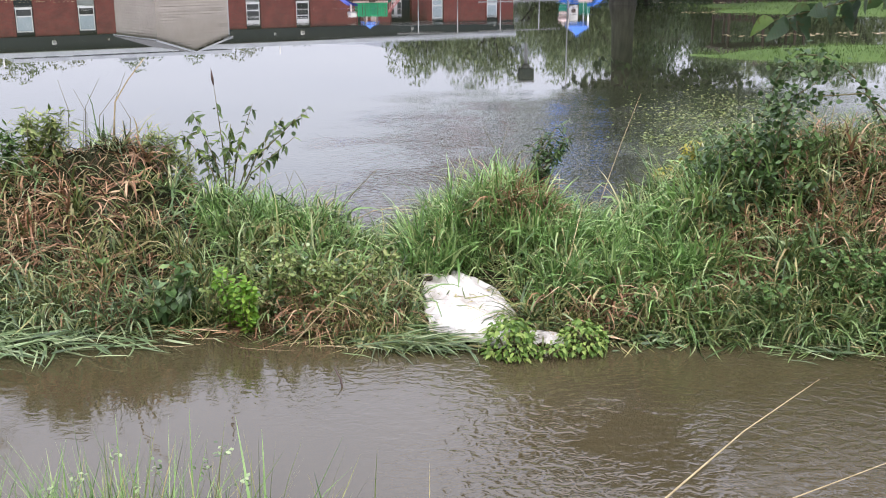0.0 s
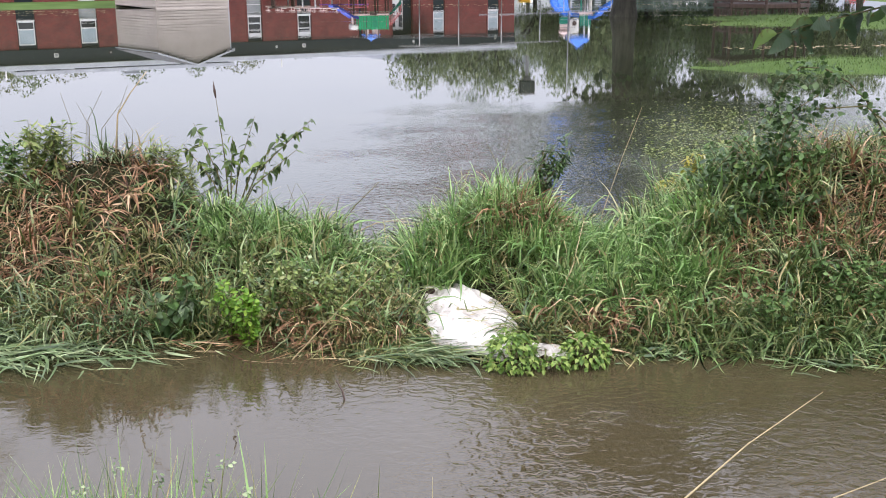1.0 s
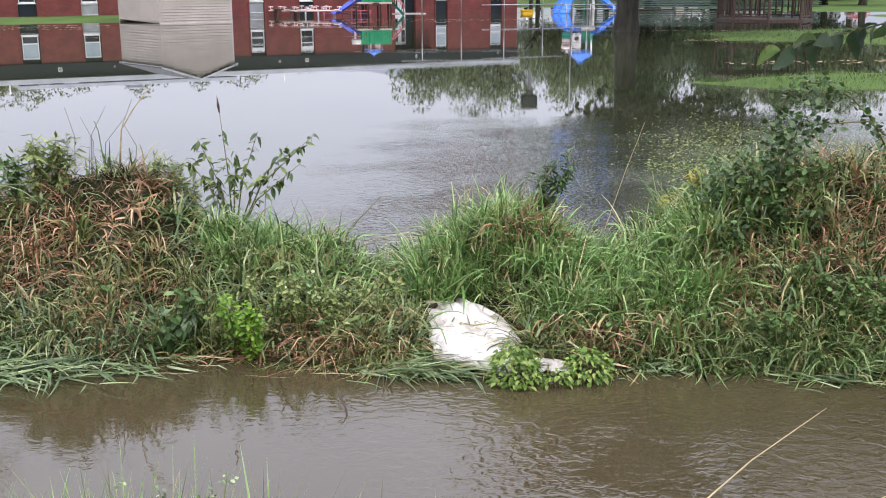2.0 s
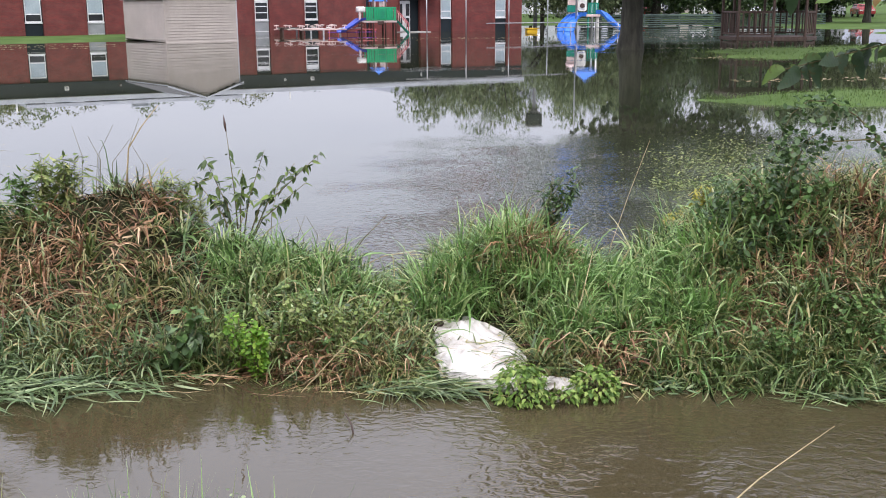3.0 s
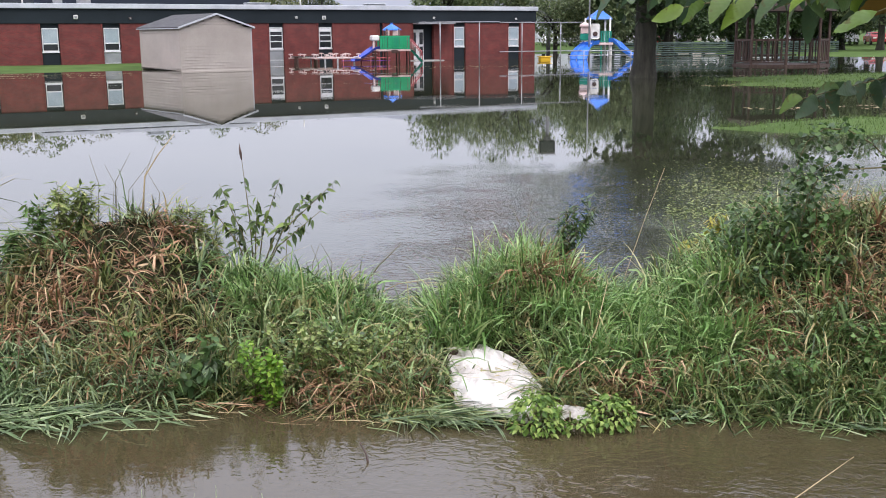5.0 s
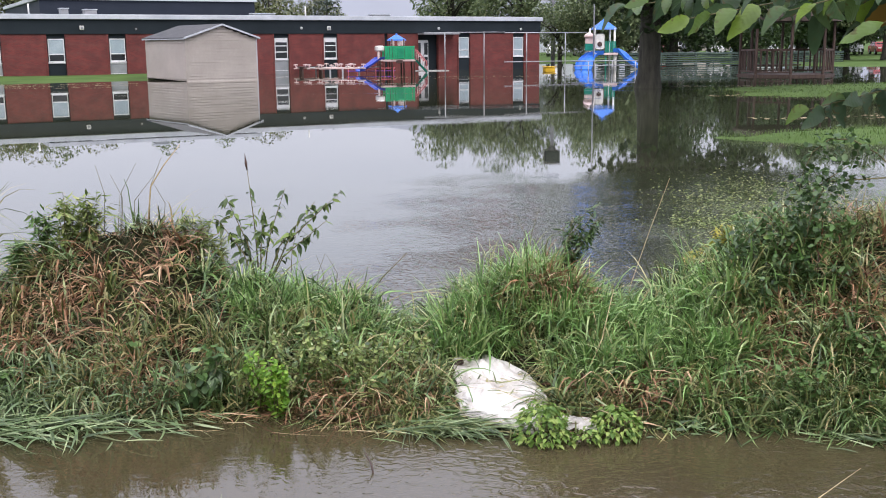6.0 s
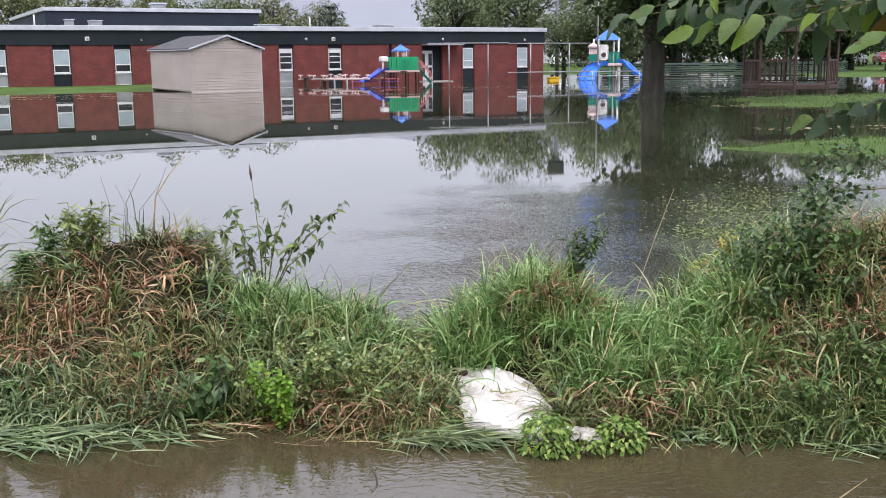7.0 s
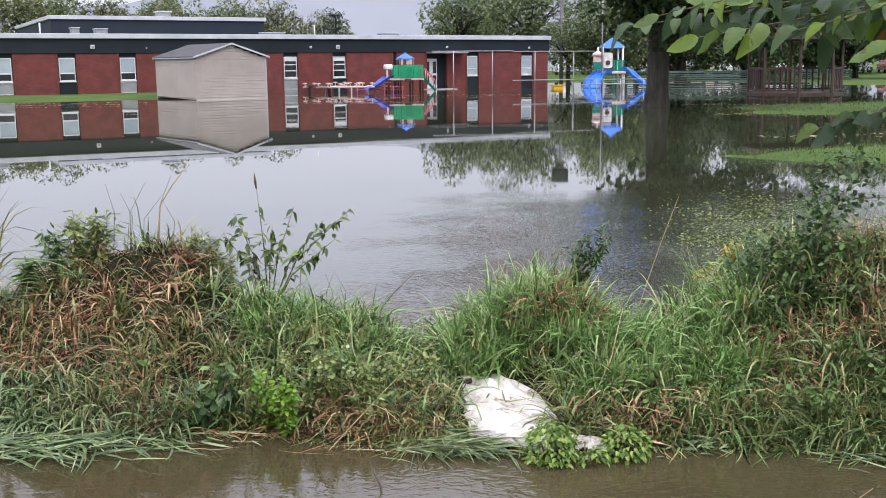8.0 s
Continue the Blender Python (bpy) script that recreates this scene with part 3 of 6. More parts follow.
# taller hall behind
hall = thing("school_hall", "taller slate-blue school hall behind the classrooms", "building", pose(-30.3, 83.0, 0, 0, 0, 27.593))
part("wall", boxed(0, 17.2, 0, 24, 0.1, 5.52, 0.02), FASCIA_BLUE, hall)
part("roof_edge", boxed(-0.15, 17.35, -0.15, 24.15, 5.524, 5.82, 0.02), WHITE_TRIM, hall)
unit = part("roof_unit", boxed(8.95, 10.05, 3, 4, 5.824, 6.3, 0.02), PANEL_GREY, hall)
part("cap", boxed(8.85, 10.15, 2.9, 4.1, 6.304, 6.42, 0.02), WHITE_TRIM, unit)


# ---- shed ----
def garden_shed():
    W, L, E, P = 4.25, 5.2, 2.30, 2.98
    shed = thing("garden_shed", "cream vinyl-sided shed with grey gable roof in flood water", "shed", pose(-13.2, 56.95, 0, 0, 0, 38))
    part("core", boxed(0.05, W - 0.05, 0.05, L - 0.05, 0.16, E - 0.03), SIDING, shed)
    step = 0.145
    n = int(P / step) + 1
    for k in range(n):
        z0 = 0.0 + k * step
        z1 = min(z0 + step, P - 0.05)
        half = W / 2 if z1 <= E else W / 2 * (P - z1) / (P - E)
        if half > 0.15 and z1 > z0:
            bm = boxed(W / 2 - half + 0.004, W / 2 + half - 0.004, 0.0, 0.05, z0, z1)
            for v in bm.verts:
                if v.co.y < 0.01:
                    v.co.y = -0.042 if v.co.z < z0 + 0.01 else -0.002
            part("siding_board", bm, SIDING, shed)
        if z1 <= E:
            bm = boxed(0.0, 0.05, 0.004, L, z0, z1)
            for v in bm.verts:
                if k == 0 and v.co.z < 0.01:        # the lowest board has lifted towards the back
                    v.co.z = 0.01 + 0.11 * v.co.y / L
                if v.co.x < 0.01:
                    v.co.x = -0.042 if v.co.z < z0 + 0.01 else -0.002
            part("siding_board", bm, SIDING, shed)
    part("side_wall", boxed(W - 0.05, W, 0.05, L, -0.02, E), SIDING, shed)
    bm = boxed(0.0, W, L - 0.05, L, -0.02, E)
    part("back_wall", bm, SIDING, shed)
    bm = bmesh.new()
    vs = [bm.verts.new(c) for y in (0.052, L - 0.052) for c in ((0.05, y, E - 0.05), (W - 0.05, y, E - 0.05), (W / 2, y, P - 0.06))]
    for a in ((0, 1, 2), (5, 4, 3), (0, 3, 4, 1), (1, 4, 5, 2), (2, 5, 3, 0)):
        bm.faces.new([vs[i] for i in a])
    part("gable", bm, SIDING, shed)
    for x, y in ((-0.03, -0.03), (W - 0.04, -0.03), (-0.03, L - 0.04)):
        part("corner_trim", boxed(x, x + 0.07, y, y + 0.07, -0.02, E - 0.02, 0.006), WHITE_TRIM if x > 1 else SIDING, shed)
    for sgn in (-1, 1):
        bm = bmesh.new()
        o = 0.16
        ex = W / 2 + sgn * (W / 2 + o)
        ez = E - o * (P - E) / (W / 2) + 0.03
        pts = [(W / 2, -o, P + 0.03), (ex, -o, ez), (ex, L + o, ez), (W / 2, L + o, P + 0.03)]
        lo = [bm.verts.new(p) for p in pts]
        hi = [bm.verts.new((p[0], p[1], p[2] + 0.05)) for p in pts]
        bm.faces.new(lo if sgn < 0 else lo[::-1])
        bm.faces.new(hi[::-1] if sgn < 0 else hi)
        for i in range(4):
            bm.faces.new((lo[i], lo[(i + 1) % 4], hi[(i + 1) % 4], hi[i]))
        bmesh.ops.recalc_face_normals(bm, faces=bm.faces)
        part("roof_slope", bm, SHINGLE, shed, "grey asphalt shingle roof")
        a, b = Vector((W / 2, -o - 0.012, P + 0.035)), Vector((ex, -o - 0.012, ez + 0.005))
        bm = bmesh.new()
        q = [bm.verts.new(a + Vector(d)) for d in ((0, 0, -0.045), (0, 0, 0.05), (0, -0.02, 0.05), (0, -0.02, -0.045))]
        r = [bm.verts.new(b + Vector(d)) for d in ((0, 0, -0.045), (0, 0, 0.05), (0, -0.02, 0.05), (0, -0.02, -0.045))]
        for i in range(4):
            bm.faces.new((q[i], q[(i + 1) % 4], r[(i + 1) % 4], r[i]))
        bm.faces.new(q)
        bm.faces.new(r[::-1])
        bmesh.ops.recalc_face_normals(bm, faces=bm.faces)
        part("barge_board", bm, WHITE_TRIM, shed)
        part("eave_board", boxed(min(ex, ex - sgn * 0.03), max(ex, ex - sgn * 0.03), -o, L + o, ez - 0.05, ez - 0.003), WHITE_TRIM, shed)
    part("skid", boxed(0.3, 0.45, 0.1, L - 0.1, -0.25, -0.052), WOOD, shed)
    part("skid", boxed(W - 0.45, W - 0.3, 0.1, L - 0.1, -0.25, -0.052), WOOD, shed)


garden_shed()


# ---- trees ----
def crown_points(n, rx, ry, rz, lumps, rng, hollow=0.55):
    """Points in a lumpy crown made of overlapping leaf masses."""
    c = rng.normal(0, 1, (lumps, 3))
    c /= np.linalg.norm(c, axis=1)[:, None]
    c *= rng.uniform(0.35, 0.85, (lumps, 1))
    rad = rng.uniform(0.22, 0.42, lumps)
    k = rng.integers(0, lumps, n)
    d = rng.normal(0, 1, (n, 3))
    d /= np.linalg.norm(d, axis=1)[:, None]
    p = c[k] + d * (rad[k] * rng.uniform(hollow, 1.0, n) ** 0.6)[:, None]
    return p * np.array([rx, ry, rz])


def make_tree(name, label, height, trunk_r, crown, n, leaf, material, seed, lumps=26, trunk_h=None, skirt=None):
    rng = np.random.default_rng(seed)
    rx, ry, rz, cz = crown
    t = thing(name, label, "tree")
    th = trunk_h or cz
    pts = [(0, 0, -0.4), (0, 0, 0.15), (0.03, 0, 0.8), (0.08, 0.02, th * 0.5), (0.0, 0.1, th), (0.1, 0.1, cz + rz * 0.5)]
    part("trunk", tube(pts, [trunk_r * 1.5, trunk_r * 1.25, trunk_r, trunk_r * 0.88, trunk_r * 0.6, trunk_r * 0.12], 14), BARK, t)
    for i in range(9):
        a = i * 2.4 + rng.uniform(-0.3, 0.3)
        z0 = th * rng.uniform(0.55, 0.95)
        e = Vector((math.cos(a) * rx * 0.75, math.sin(a) * ry * 0.75, cz + rng.uniform(-0.3, 0.5) * rz))
        s = Vector((0.05, 0.02, z0))
        mid = s.lerp(e, 0.5) + Vector((0, 0, 0.12 * rz))
        part("limb", tube([s, mid, e], [trunk_r * 0.38, trunk_r * 0.22, trunk_r * 0.05], 7), BARK, t)
    c = crown_points(n, rx, ry, rz, lumps, rng) + np.array([0, 0, cz])
    if skirt:
        for sx, sy, sz, h, k, east in skirt:
            c = np.concatenate([c, crown_points(k, sx, sy, sz, lumps, rng) + np.array([east, 0, h])])
    np.random.seed(seed)
    v, f = leaf_cloud(c, leaf)
    put("crown", fast_mesh("crown", v, f), material, t)
    return t


def at(ob, x, y, s=1.0, rz=0.0, sz=None):
    m = pose(x, y, float(ground_z(x, y)), 0, 0, rz) @ Matrix.Diagonal((s, s, sz or s, 1))
    ob.matrix_world = m
    return m


big = make_tree("shade_tree", "large dark leafy shade tree standing in flood water", 26, 0.46, (6.4, 6.2, 6.8, 18.6), 20000, 0.40, TREE_DARK, 11, 60, trunk_h=8.0, skirt=((3.6, 3.6, 2.8, 5.5, 8000, 0.8), (5.6, 6.0, 3.0, 6.0, 15000, 2.6), (6.4, 6.2, 2.6, 7.6, 8000, 0.0)))
at(big, 8.95, 44.0)
# tree added out of view to block sky mirrored in the ditch
sky_block_tree = make_tree("sky_block_tree", "unseen leafy tree added to darken the water's sky reflection", 8, 0.15, (3.1, 2.7, 2.0, 5.35), 9000, 0.13, TREE_MID, 17, 30)
at(sky_block_tree, 5.5, 9.0)
FAR = "trees behind the school"
kinds = [
    make_tree("broadleaf_tree", "full green broadleaf tree in the distance", 13, 0.35, (5.2, 5.0, 5.2, 6.0), 6000, 0.40, TREE_MID, 3, 30),
    make_tree("broadleaf_tree", "olive green early autumn tree in the distance", 12, 0.3, (5.0, 4.8, 4.8, 5.6), 5500, 0.40, TREE_OLIVE, 4, 28),
    make_tree("broadleaf_tree", "dark green dense tree in the distance", 12, 0.35, (5.4, 5.2, 5.2, 5.2), 9000, 0.42, TREE_DARK, 5, 28),
]
GREEN_SPOTS = ((8.5, 104, 1.0), (13.6, 92, 0.60), (17.5, 95, 0.7), (10.9, 91, 0.55), (2.0, 112, 0.95), (15.5, 90, 0.78), (37.5, 108, 1.1), (-28.0, 136, 0.85), (-60.0, 135, 1.1), (19.0, 130, 1.1), (66, 110, 1.2), (41, 96, 0.9), (-38.5, 150, 1.05), (-52, 140, 1.1), (-66, 128, 1.0))
OLIVE_SPOTS = ((27.0, 120, 0.9), (-20.5, 135, 0.92), (-35.5, 140, 0.95), (-48.0, 125, 1.05), (-54, 150, 1.0), (56, 135, 1.2), (-42, 132, 1.0), (-31.5, 126, 0.8), (-24.5, 140, 0.9), (-16.5, 150, 0.85), (4.5, 122, 1.0))
DARK_SPOTS = ((21.5, 96, 0.95), (31.5, 110, 1.1), (46.0, 122, 1.2), (-75, 140, 1.2), (26.5, 88, 0.75), (24.5, 108, 1.15), (34.5, 100, 0.95), (40.5, 104, 1.05))
for kind, places in zip(kinds, (GREEN_SPOTS, OLIVE_SPOTS, DARK_SPOTS)):
    tagged(kind, group=FAR)
    for n, (x, y, s) in enumerate(places):
        if n == 0:
            at(kind, x, y, s)
            first = s
        else:
            copy_thing(kind, pose(x, y, float(ground_z(x, y)), 0, 0, n * 67) @ Matrix.Diagonal((s / first,) * 3 + (1,)))


def conifer(x, y, h):
    rng = np.random.default_rng(8)
    t = thing("conifer_tree", "dark spreading conifer above the school roof", "tree")
    part("trunk", tube([(0, 0, -0.3), (0, 0, h * 0.5), (0, 0, h)], [0.3, 0.2, 0.04], 8), BARK, t)
    cs = []
    for k in range(6):
        z = h * (0.45 + 0.54 * k / 5)
        r = 1.9 * (1 - (k / 6) ** 2.2) + 0.35
        for j in range(6):
            a = j * 1.05 + k * 0.5
            s = rng.uniform(0.2, 1, 40)
            cs.append(np.stack([np.cos(a) * r * s, np.sin(a) * r * s, z + 0.25 * s + rng.normal(0, 0.05, 40)], 1) + rng.normal(0, 0.10, (40, 3)))
    v, f = leaf_cloud(np.concatenate(cs), 0.4, droop=0.1, aspect=0.3)
    put("crown", fast_mesh("crown", v, f), CONIFER, t)
    at(t, x, y)


conifer(-12.6, 128, 6.9)

# far wooded ridge, raised to cover the sky; haze is in its pale colour
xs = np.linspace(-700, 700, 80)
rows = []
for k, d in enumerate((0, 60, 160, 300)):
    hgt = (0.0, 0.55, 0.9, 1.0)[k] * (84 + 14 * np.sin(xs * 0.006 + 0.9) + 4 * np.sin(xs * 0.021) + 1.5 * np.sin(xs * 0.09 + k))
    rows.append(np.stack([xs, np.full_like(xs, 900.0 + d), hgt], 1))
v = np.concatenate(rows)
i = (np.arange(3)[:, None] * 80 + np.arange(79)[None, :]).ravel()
tagged(put("backdrop", fast_mesh("backdrop", v, np.stack([i, i + 1, i + 81, i + 80], 1)), HILL), "far wooded ridge with haze in its colour, filling the sky", "hill", kind="structure")


# ---- bank vegetation ----
def scatter(n, x0, x1, y0, y1, rng, dens=None):
    x, y = rng.uniform(x0, x1, n), y0 + (y1 - y0) * rng.uniform(0, 1, n) ** 1.7
    if dens is not None:
        keep = rng.uniform(0, 1, n) < dens(x, y)
        x, y = x[keep], y[keep]
    return x, y, ground_z(x, y)


def hollow(x, y):
    """1 where the sack has flattened the growth."""
    return np.exp(-(((x - 0.31) / 0.27) ** 4)) * (y > 4.2) * (y < 5.46)


def grass(name, material, label, n, box, length, width, rng, dens=None, tilt=(0.15, 0.8), bend=(0.6, 1.7), toward=None, spread=3.14, zoff=-0.02):
    x, y, z = scatter(n, *box, rng, dens)
    ok = (z > -0.12) & (hollow(x, y) < 0.5)
    x, y, z = x[ok], y[ok], z[ok]
    m = len(x)
    az = rng.uniform(-np.pi, np.pi, m) if toward is None else rng.normal(toward, spread, m)
    np.random.seed(int(rng.integers(1e6)))
    # tufts: neighbours share lean and length
    key = np.floor(x * 7 + 0.4 * np.sin(9 * y)) * 131 + np.floor(y * 7) * 17
    tuft = (np.sin(key * 12.9898) * 43758.5453) % 1.0
    tuft2 = (np.sin(key * 78.233) * 24634.63) % 1.0
    L = rng.uniform(length[0], length[1], m) * (0.6 + 0.8 * tuft)
    v, f, _ = ribbons(np.stack([x, y, z + zoff], 1), az * 0.55 + (tuft2 - 0.5) * 5.0 * (toward is None) + az * 0.45 * (toward is not None), rng.uniform(*tilt, m), rng.uniform(*bend, m), L, rng.uniform(width[0], width[1], m), curl=rng.normal(0, 0.5, m))
    floor = ground_z(v[:, 0], v[:, 1])
    v[:, 2] = np.maximum(v[:, 2], np.maximum(floor * 0.9, 0.0) + 0.004)
    return tagged(put(name, fast_mesh(name, v, f), material), label, "grass", kind="stuff")


rng = np.random.default_rng(21)


def dryness(x, y):
    """Where the growth has died back brown."""
    d = 0.82 * np.exp(-(((x + 1.75) / 0.55) ** 4 + ((y - 5.75) / 0.55) ** 4))
    d = np.maximum(d, 0.74 * np.exp(-(((x + 2.2) / 0.98) ** 4 + ((y - 5.46) / 0.34) ** 4)))
    d = np.maximum(d, 0.5 * np.exp(-(((x - 0.60) / 0.16) ** 2 + ((y - 5.9) / 0.25) ** 2)))
    d = np.maximum(d, 0.95 * np.exp(-(((x - 2.38) / 0.30) ** 4 + ((y - 5.65) / 0.5) ** 4)))
    d = np.maximum(d, 0.75 * np.exp(-(((x + 0.25) / 0.42) ** 2 + ((y - 5.05) / 0.18) ** 2)))
    d = np.maximum(d, 0.60 * np.exp(-(((x - 0.95) / 0.35) ** 2 + ((y - 5.0) / 0.14) ** 2)))
    return np.clip(d, 0, 1)


def fresh(x, y):
    f = np.exp(-(((x - 1.2) / 0.72) ** 2 + ((y - 5.7) / 0.75) ** 2))
    f = np.maximum(f, 0.85 * np.exp(-(((x + 0.4) / 0.6) ** 2 + ((y - 5.75) / 0.5) ** 2)))
    return np.clip(f, 0, 1)


BANK = (-3.4, 3.6, 4.66, 7.4)


def tufts(name, material, label, n, box, length, width, rng, dens=None, blades=(14, 34), tilt=(0.1, 0.9), bend=(0.8, 2.4), fall=0.45, core=0.022):
    """Clumps whose blades spring from one crown and arch outwards, more of them down the slope."""
    x, y, z = scatter(n, *box, rng, dens)
    ok = (z > -0.10) & (hollow(x, y) < 0.5)
    x, y, z = x[ok], y[ok], z[ok]
    m = len(x)
    count = rng.integers(*blades, m)
    k = np.repeat(np.arange(m), count)
    q = len(k)
    a = rng.uniform(-np.pi, np.pi, m)[k] * 0.35 + rng.uniform(-np.pi, np.pi, q)
    az = np.arctan2(np.sin(a) - fall, np.cos(a))
    L = rng.uniform(*length, m)[k] * rng.uniform(0.45, 1.1, q)
    lean = rng.uniform(0, 0.35, m)[k]
    bx, by = x[k] + rng.normal(0, core, q), y[k] + rng.normal(0, core, q)
    np.random.seed(int(rng.integers(1e6)))
    v, f, _ = ribbons(np.stack([bx, by, ground_z(bx, by) - 0.02], 1), az, rng.uniform(*tilt, q) + lean, rng.uniform(*bend, q), L, rng.uniform(*width, m)[k] * rng.uniform(0.7, 1.2, q), levels=7, curl=rng.normal(0, 0.35, q))
    floor = ground_z(v[:, 0], v[:, 1])
    v[:, 2] = np.maximum(v[:, 2], np.maximum(floor, 0.0) + 0.006)
    return tagged(put(name, fast_mesh(name, v, f), material), label, "grass", kind="stuff")


grass("thatch", THATCH, "matted thatch coloured dark for shade under the standing grass", 60000, BANK, (0.05, 0.14), (0.006, 0.013), rng, tilt=(0.3, 1.5), bend=(0.3, 1.4))
grass("grass", GREEN_BLADE, "tall green grass blades covering the ditch bank", 7000, BANK, (0.10, 0.30), (0.007, 0.015), rng, tilt=(0.3, 1.2), bend=(0.8, 2.2), dens=lambda x, y: (1 - 0.85 * dryness(x, y)) * (1 - 0.6 * fresh(x, y)))
grass("grass", OLIVE_BLADE, "olive half-withered grass on the bank", 9000, BANK, (0.10, 0.30), (0.006, 0.013), rng, tilt=(0.4, 1.4), dens=lambda x, y: 0.25 + 0.6 * (1 - fresh(x, y)) - 0.3 * dryness(x, y), bend=(0.8, 2.2))
tufts("grass", GREEN_BLADE, "tufts of arching green grass on the ditch bank", 1100, BANK, (0.20, 0.42), (0.008, 0.016), rng, lambda x, y: (1 - 0.9 * dryness(x, y)) * (1 - 0.55 * fresh(x, y)) * (0.30 + 0.25 * (x > -1.2) + 0.45 * (x > 1.0)))
tufts("grass", FRESH_BLADE, "tall green tufts standing behind the sack", 75, (0.02, 1.1, 5.46, 5.9), (0.28, 0.44), (0.008, 0.015), rng, tilt=(0.05, 0.5), bend=(0.5, 1.8), fall=0.3)
tufts("grass", FRESH_BLADE, "bright green tufts leaning down the slope", 110, (0.78, 1.6, 5.15, 5.9), (0.24, 0.42), (0.009, 0.017), rng, tilt=(0.1, 0.8), bend=(0.6, 1.8), fall=0.5)
tufts("grass", OLIVE_BLADE, "olive and straw tufts among the green", 130, (-1.15, 1.7, 5.2, 6.1), (0.20, 0.36), (0.007, 0.014), rng, tilt=(0.1, 0.9), bend=(0.8, 2.2))
tufts("dry_grass", DRY_BLADE, "brown withered tufts low on the bank", 55, (1.05, 2.8, 4.98, 5.4), (0.16, 0.32), (0.006, 0.012), rng, tilt=(0.3, 1.1), bend=(0.8, 2.2), fall=0.7)
tufts("grass", FRESH_BLADE, "upright green tufts along the top of the bank", 90, (-1.15, 1.45, 5.7, 6.15), (0.20, 0.32), (0.008, 0.014), rng, tilt=(0.05, 0.6), bend=(0.6, 1.7), fall=0.1)
tufts("grass", FRESH_BLADE, "fresh bright green tufts on the bank", 1000, BANK, (0.22, 0.42), (0.009, 0.017), rng, lambda x, y: 0.95 * fresh(x, y) * (1 - 0.8 * dryness(x, y)))
tufts("grass", OLIVE_BLADE, "olive tufts of half-withered grass on the bank", 1000, BANK, (0.18, 0.40), (0.007, 0.015), rng, lambda x, y: 0.30 + 0.45 * (1 - fresh(x, y)) - 0.25 * dryness(x, y), bend=(1.0, 2.6))
tufts("dry_grass", DRY_BLADE, "withered reddish-brown tufts on the mounds", 1250, BANK, (0.18, 0.40), (0.007, 0.015), rng, lambda x, y: 0.04 + 0.92 * dryness(x, y), tilt=(0.3, 1.2), bend=(0.9, 2.4), fall=0.7)
grass("dry_grass", DRY_BLADE, "withered brown blades matted on the mounds", 14000, BANK, (0.10, 0.26), (0.005, 0.012), rng, lambda x, y: 0.03 + 0.9 * dryness(x, y), tilt=(0.7, 1.7), bend=(0.2, 1.5))
tufts("grass", PALE_BLADE, "pale wet tufts arching over the water", 65, (-3.2, -1.3, 5.02, 5.35), (0.24, 0.42), (0.009, 0.017), rng, tilt=(0.3, 0.9), bend=(1.2, 2.1), fall=0.9)
tufts("grass", PALE_BLADE, "long pale tufts scattered over the bank", 150, BANK, (0.26, 0.46), (0.008, 0.015), rng, lambda x, y: 0.8 - 0.3 * fresh(x, y), blades=(6, 16), bend=(1.2, 2.4))
tufts("dry_grass", DRY_BLADE, "brown withered tufts slumped beside the sack", 55, (-0.75, -0.10, 4.92, 5.25), (0.18, 0.32), (0.006, 0.012), rng, tilt=(0.4, 1.2), bend=(0.8, 2.0), fall=0.9)
tufts("grass", OLIVE_BLADE, "olive tufts slumped beside the sack", 80, (-0.85, -0.10, 4.9, 5.2), (0.18, 0.32), (0.006, 0.013), rng, tilt=(0.4, 1.1), bend=(0.8, 2.0), fall=0.9)
tufts("grass", OLIVE_BLADE, "olive tufts hanging over the water's edge", 150, (-1.3, 3.2, 4.82, 5.05), (0.18, 0.34), (0.007, 0.014), rng, tilt=(0.4, 1.1), bend=(0.8, 1.9), fall=0.8)
tufts("grass", GREEN_BLADE, "green tufts hanging over the water's edge", 60, (1.0, 3.2, 4.72, 5.05), (0.20, 0.38), (0.008, 0.016), rng, tilt=(0.4, 1.0), bend=(0.8, 1.8), fall=0.8)
grass("dry_grass", STRAW, "bleached straw lying in the growth", 1500, BANK, (0.2, 0.5), (0.003, 0.006), rng, lambda x, y: 0.35 + 0.5 * dryness(x, y), tilt=(0.6, 1.4), bend=(0.2, 1.0))
tufts("dry_grass", DRY_BLADE, "brown withered tangle on the grassy hump", 42, (0.50, 0.80, 5.70, 5.95), (0.22, 0.36), (0.007, 0.013), rng, tilt=(0.2, 0.8), bend=(1.4, 2.6), fall=0.9)
grass("lawn_grass", GREEN_BLADE, "short rough grass on the near bank", 9000, (-4.0, 4.5, -2.5, 2.75), (0.08, 0.18), (0.005, 0.010), rng, tilt=(0.2, 1.0))


def floating(name, label, n, cx, cy, sx, sy, heading, spread, length, material, seed, width=(0.007, 0.014)):
    """Blades lying flat on the water, combed by the current."""
    r = np.random.default_rng(seed)
    x, y = r.normal(cx, sx, n), r.normal(cy, sy, n)
    az = r.normal(heading, spread, n)
    np.random.seed(seed)
    v, f, _ = ribbons(np.stack([x, y, r.uniform(0.004, 0.03, n)], 1), az, r.uniform(1.25, 1.6, n), r.uniform(-0.1, 0.45, n), r.uniform(length[0], length[1], n), r.uniform(*width, n), curl=r.normal(0, 0.35, n))
    v[:, 2] = np.maximum(v[:, 2], 0.003)
    tagged(put(name, fast_mesh(name, v, f), material), label, "grass", kind="stuff")


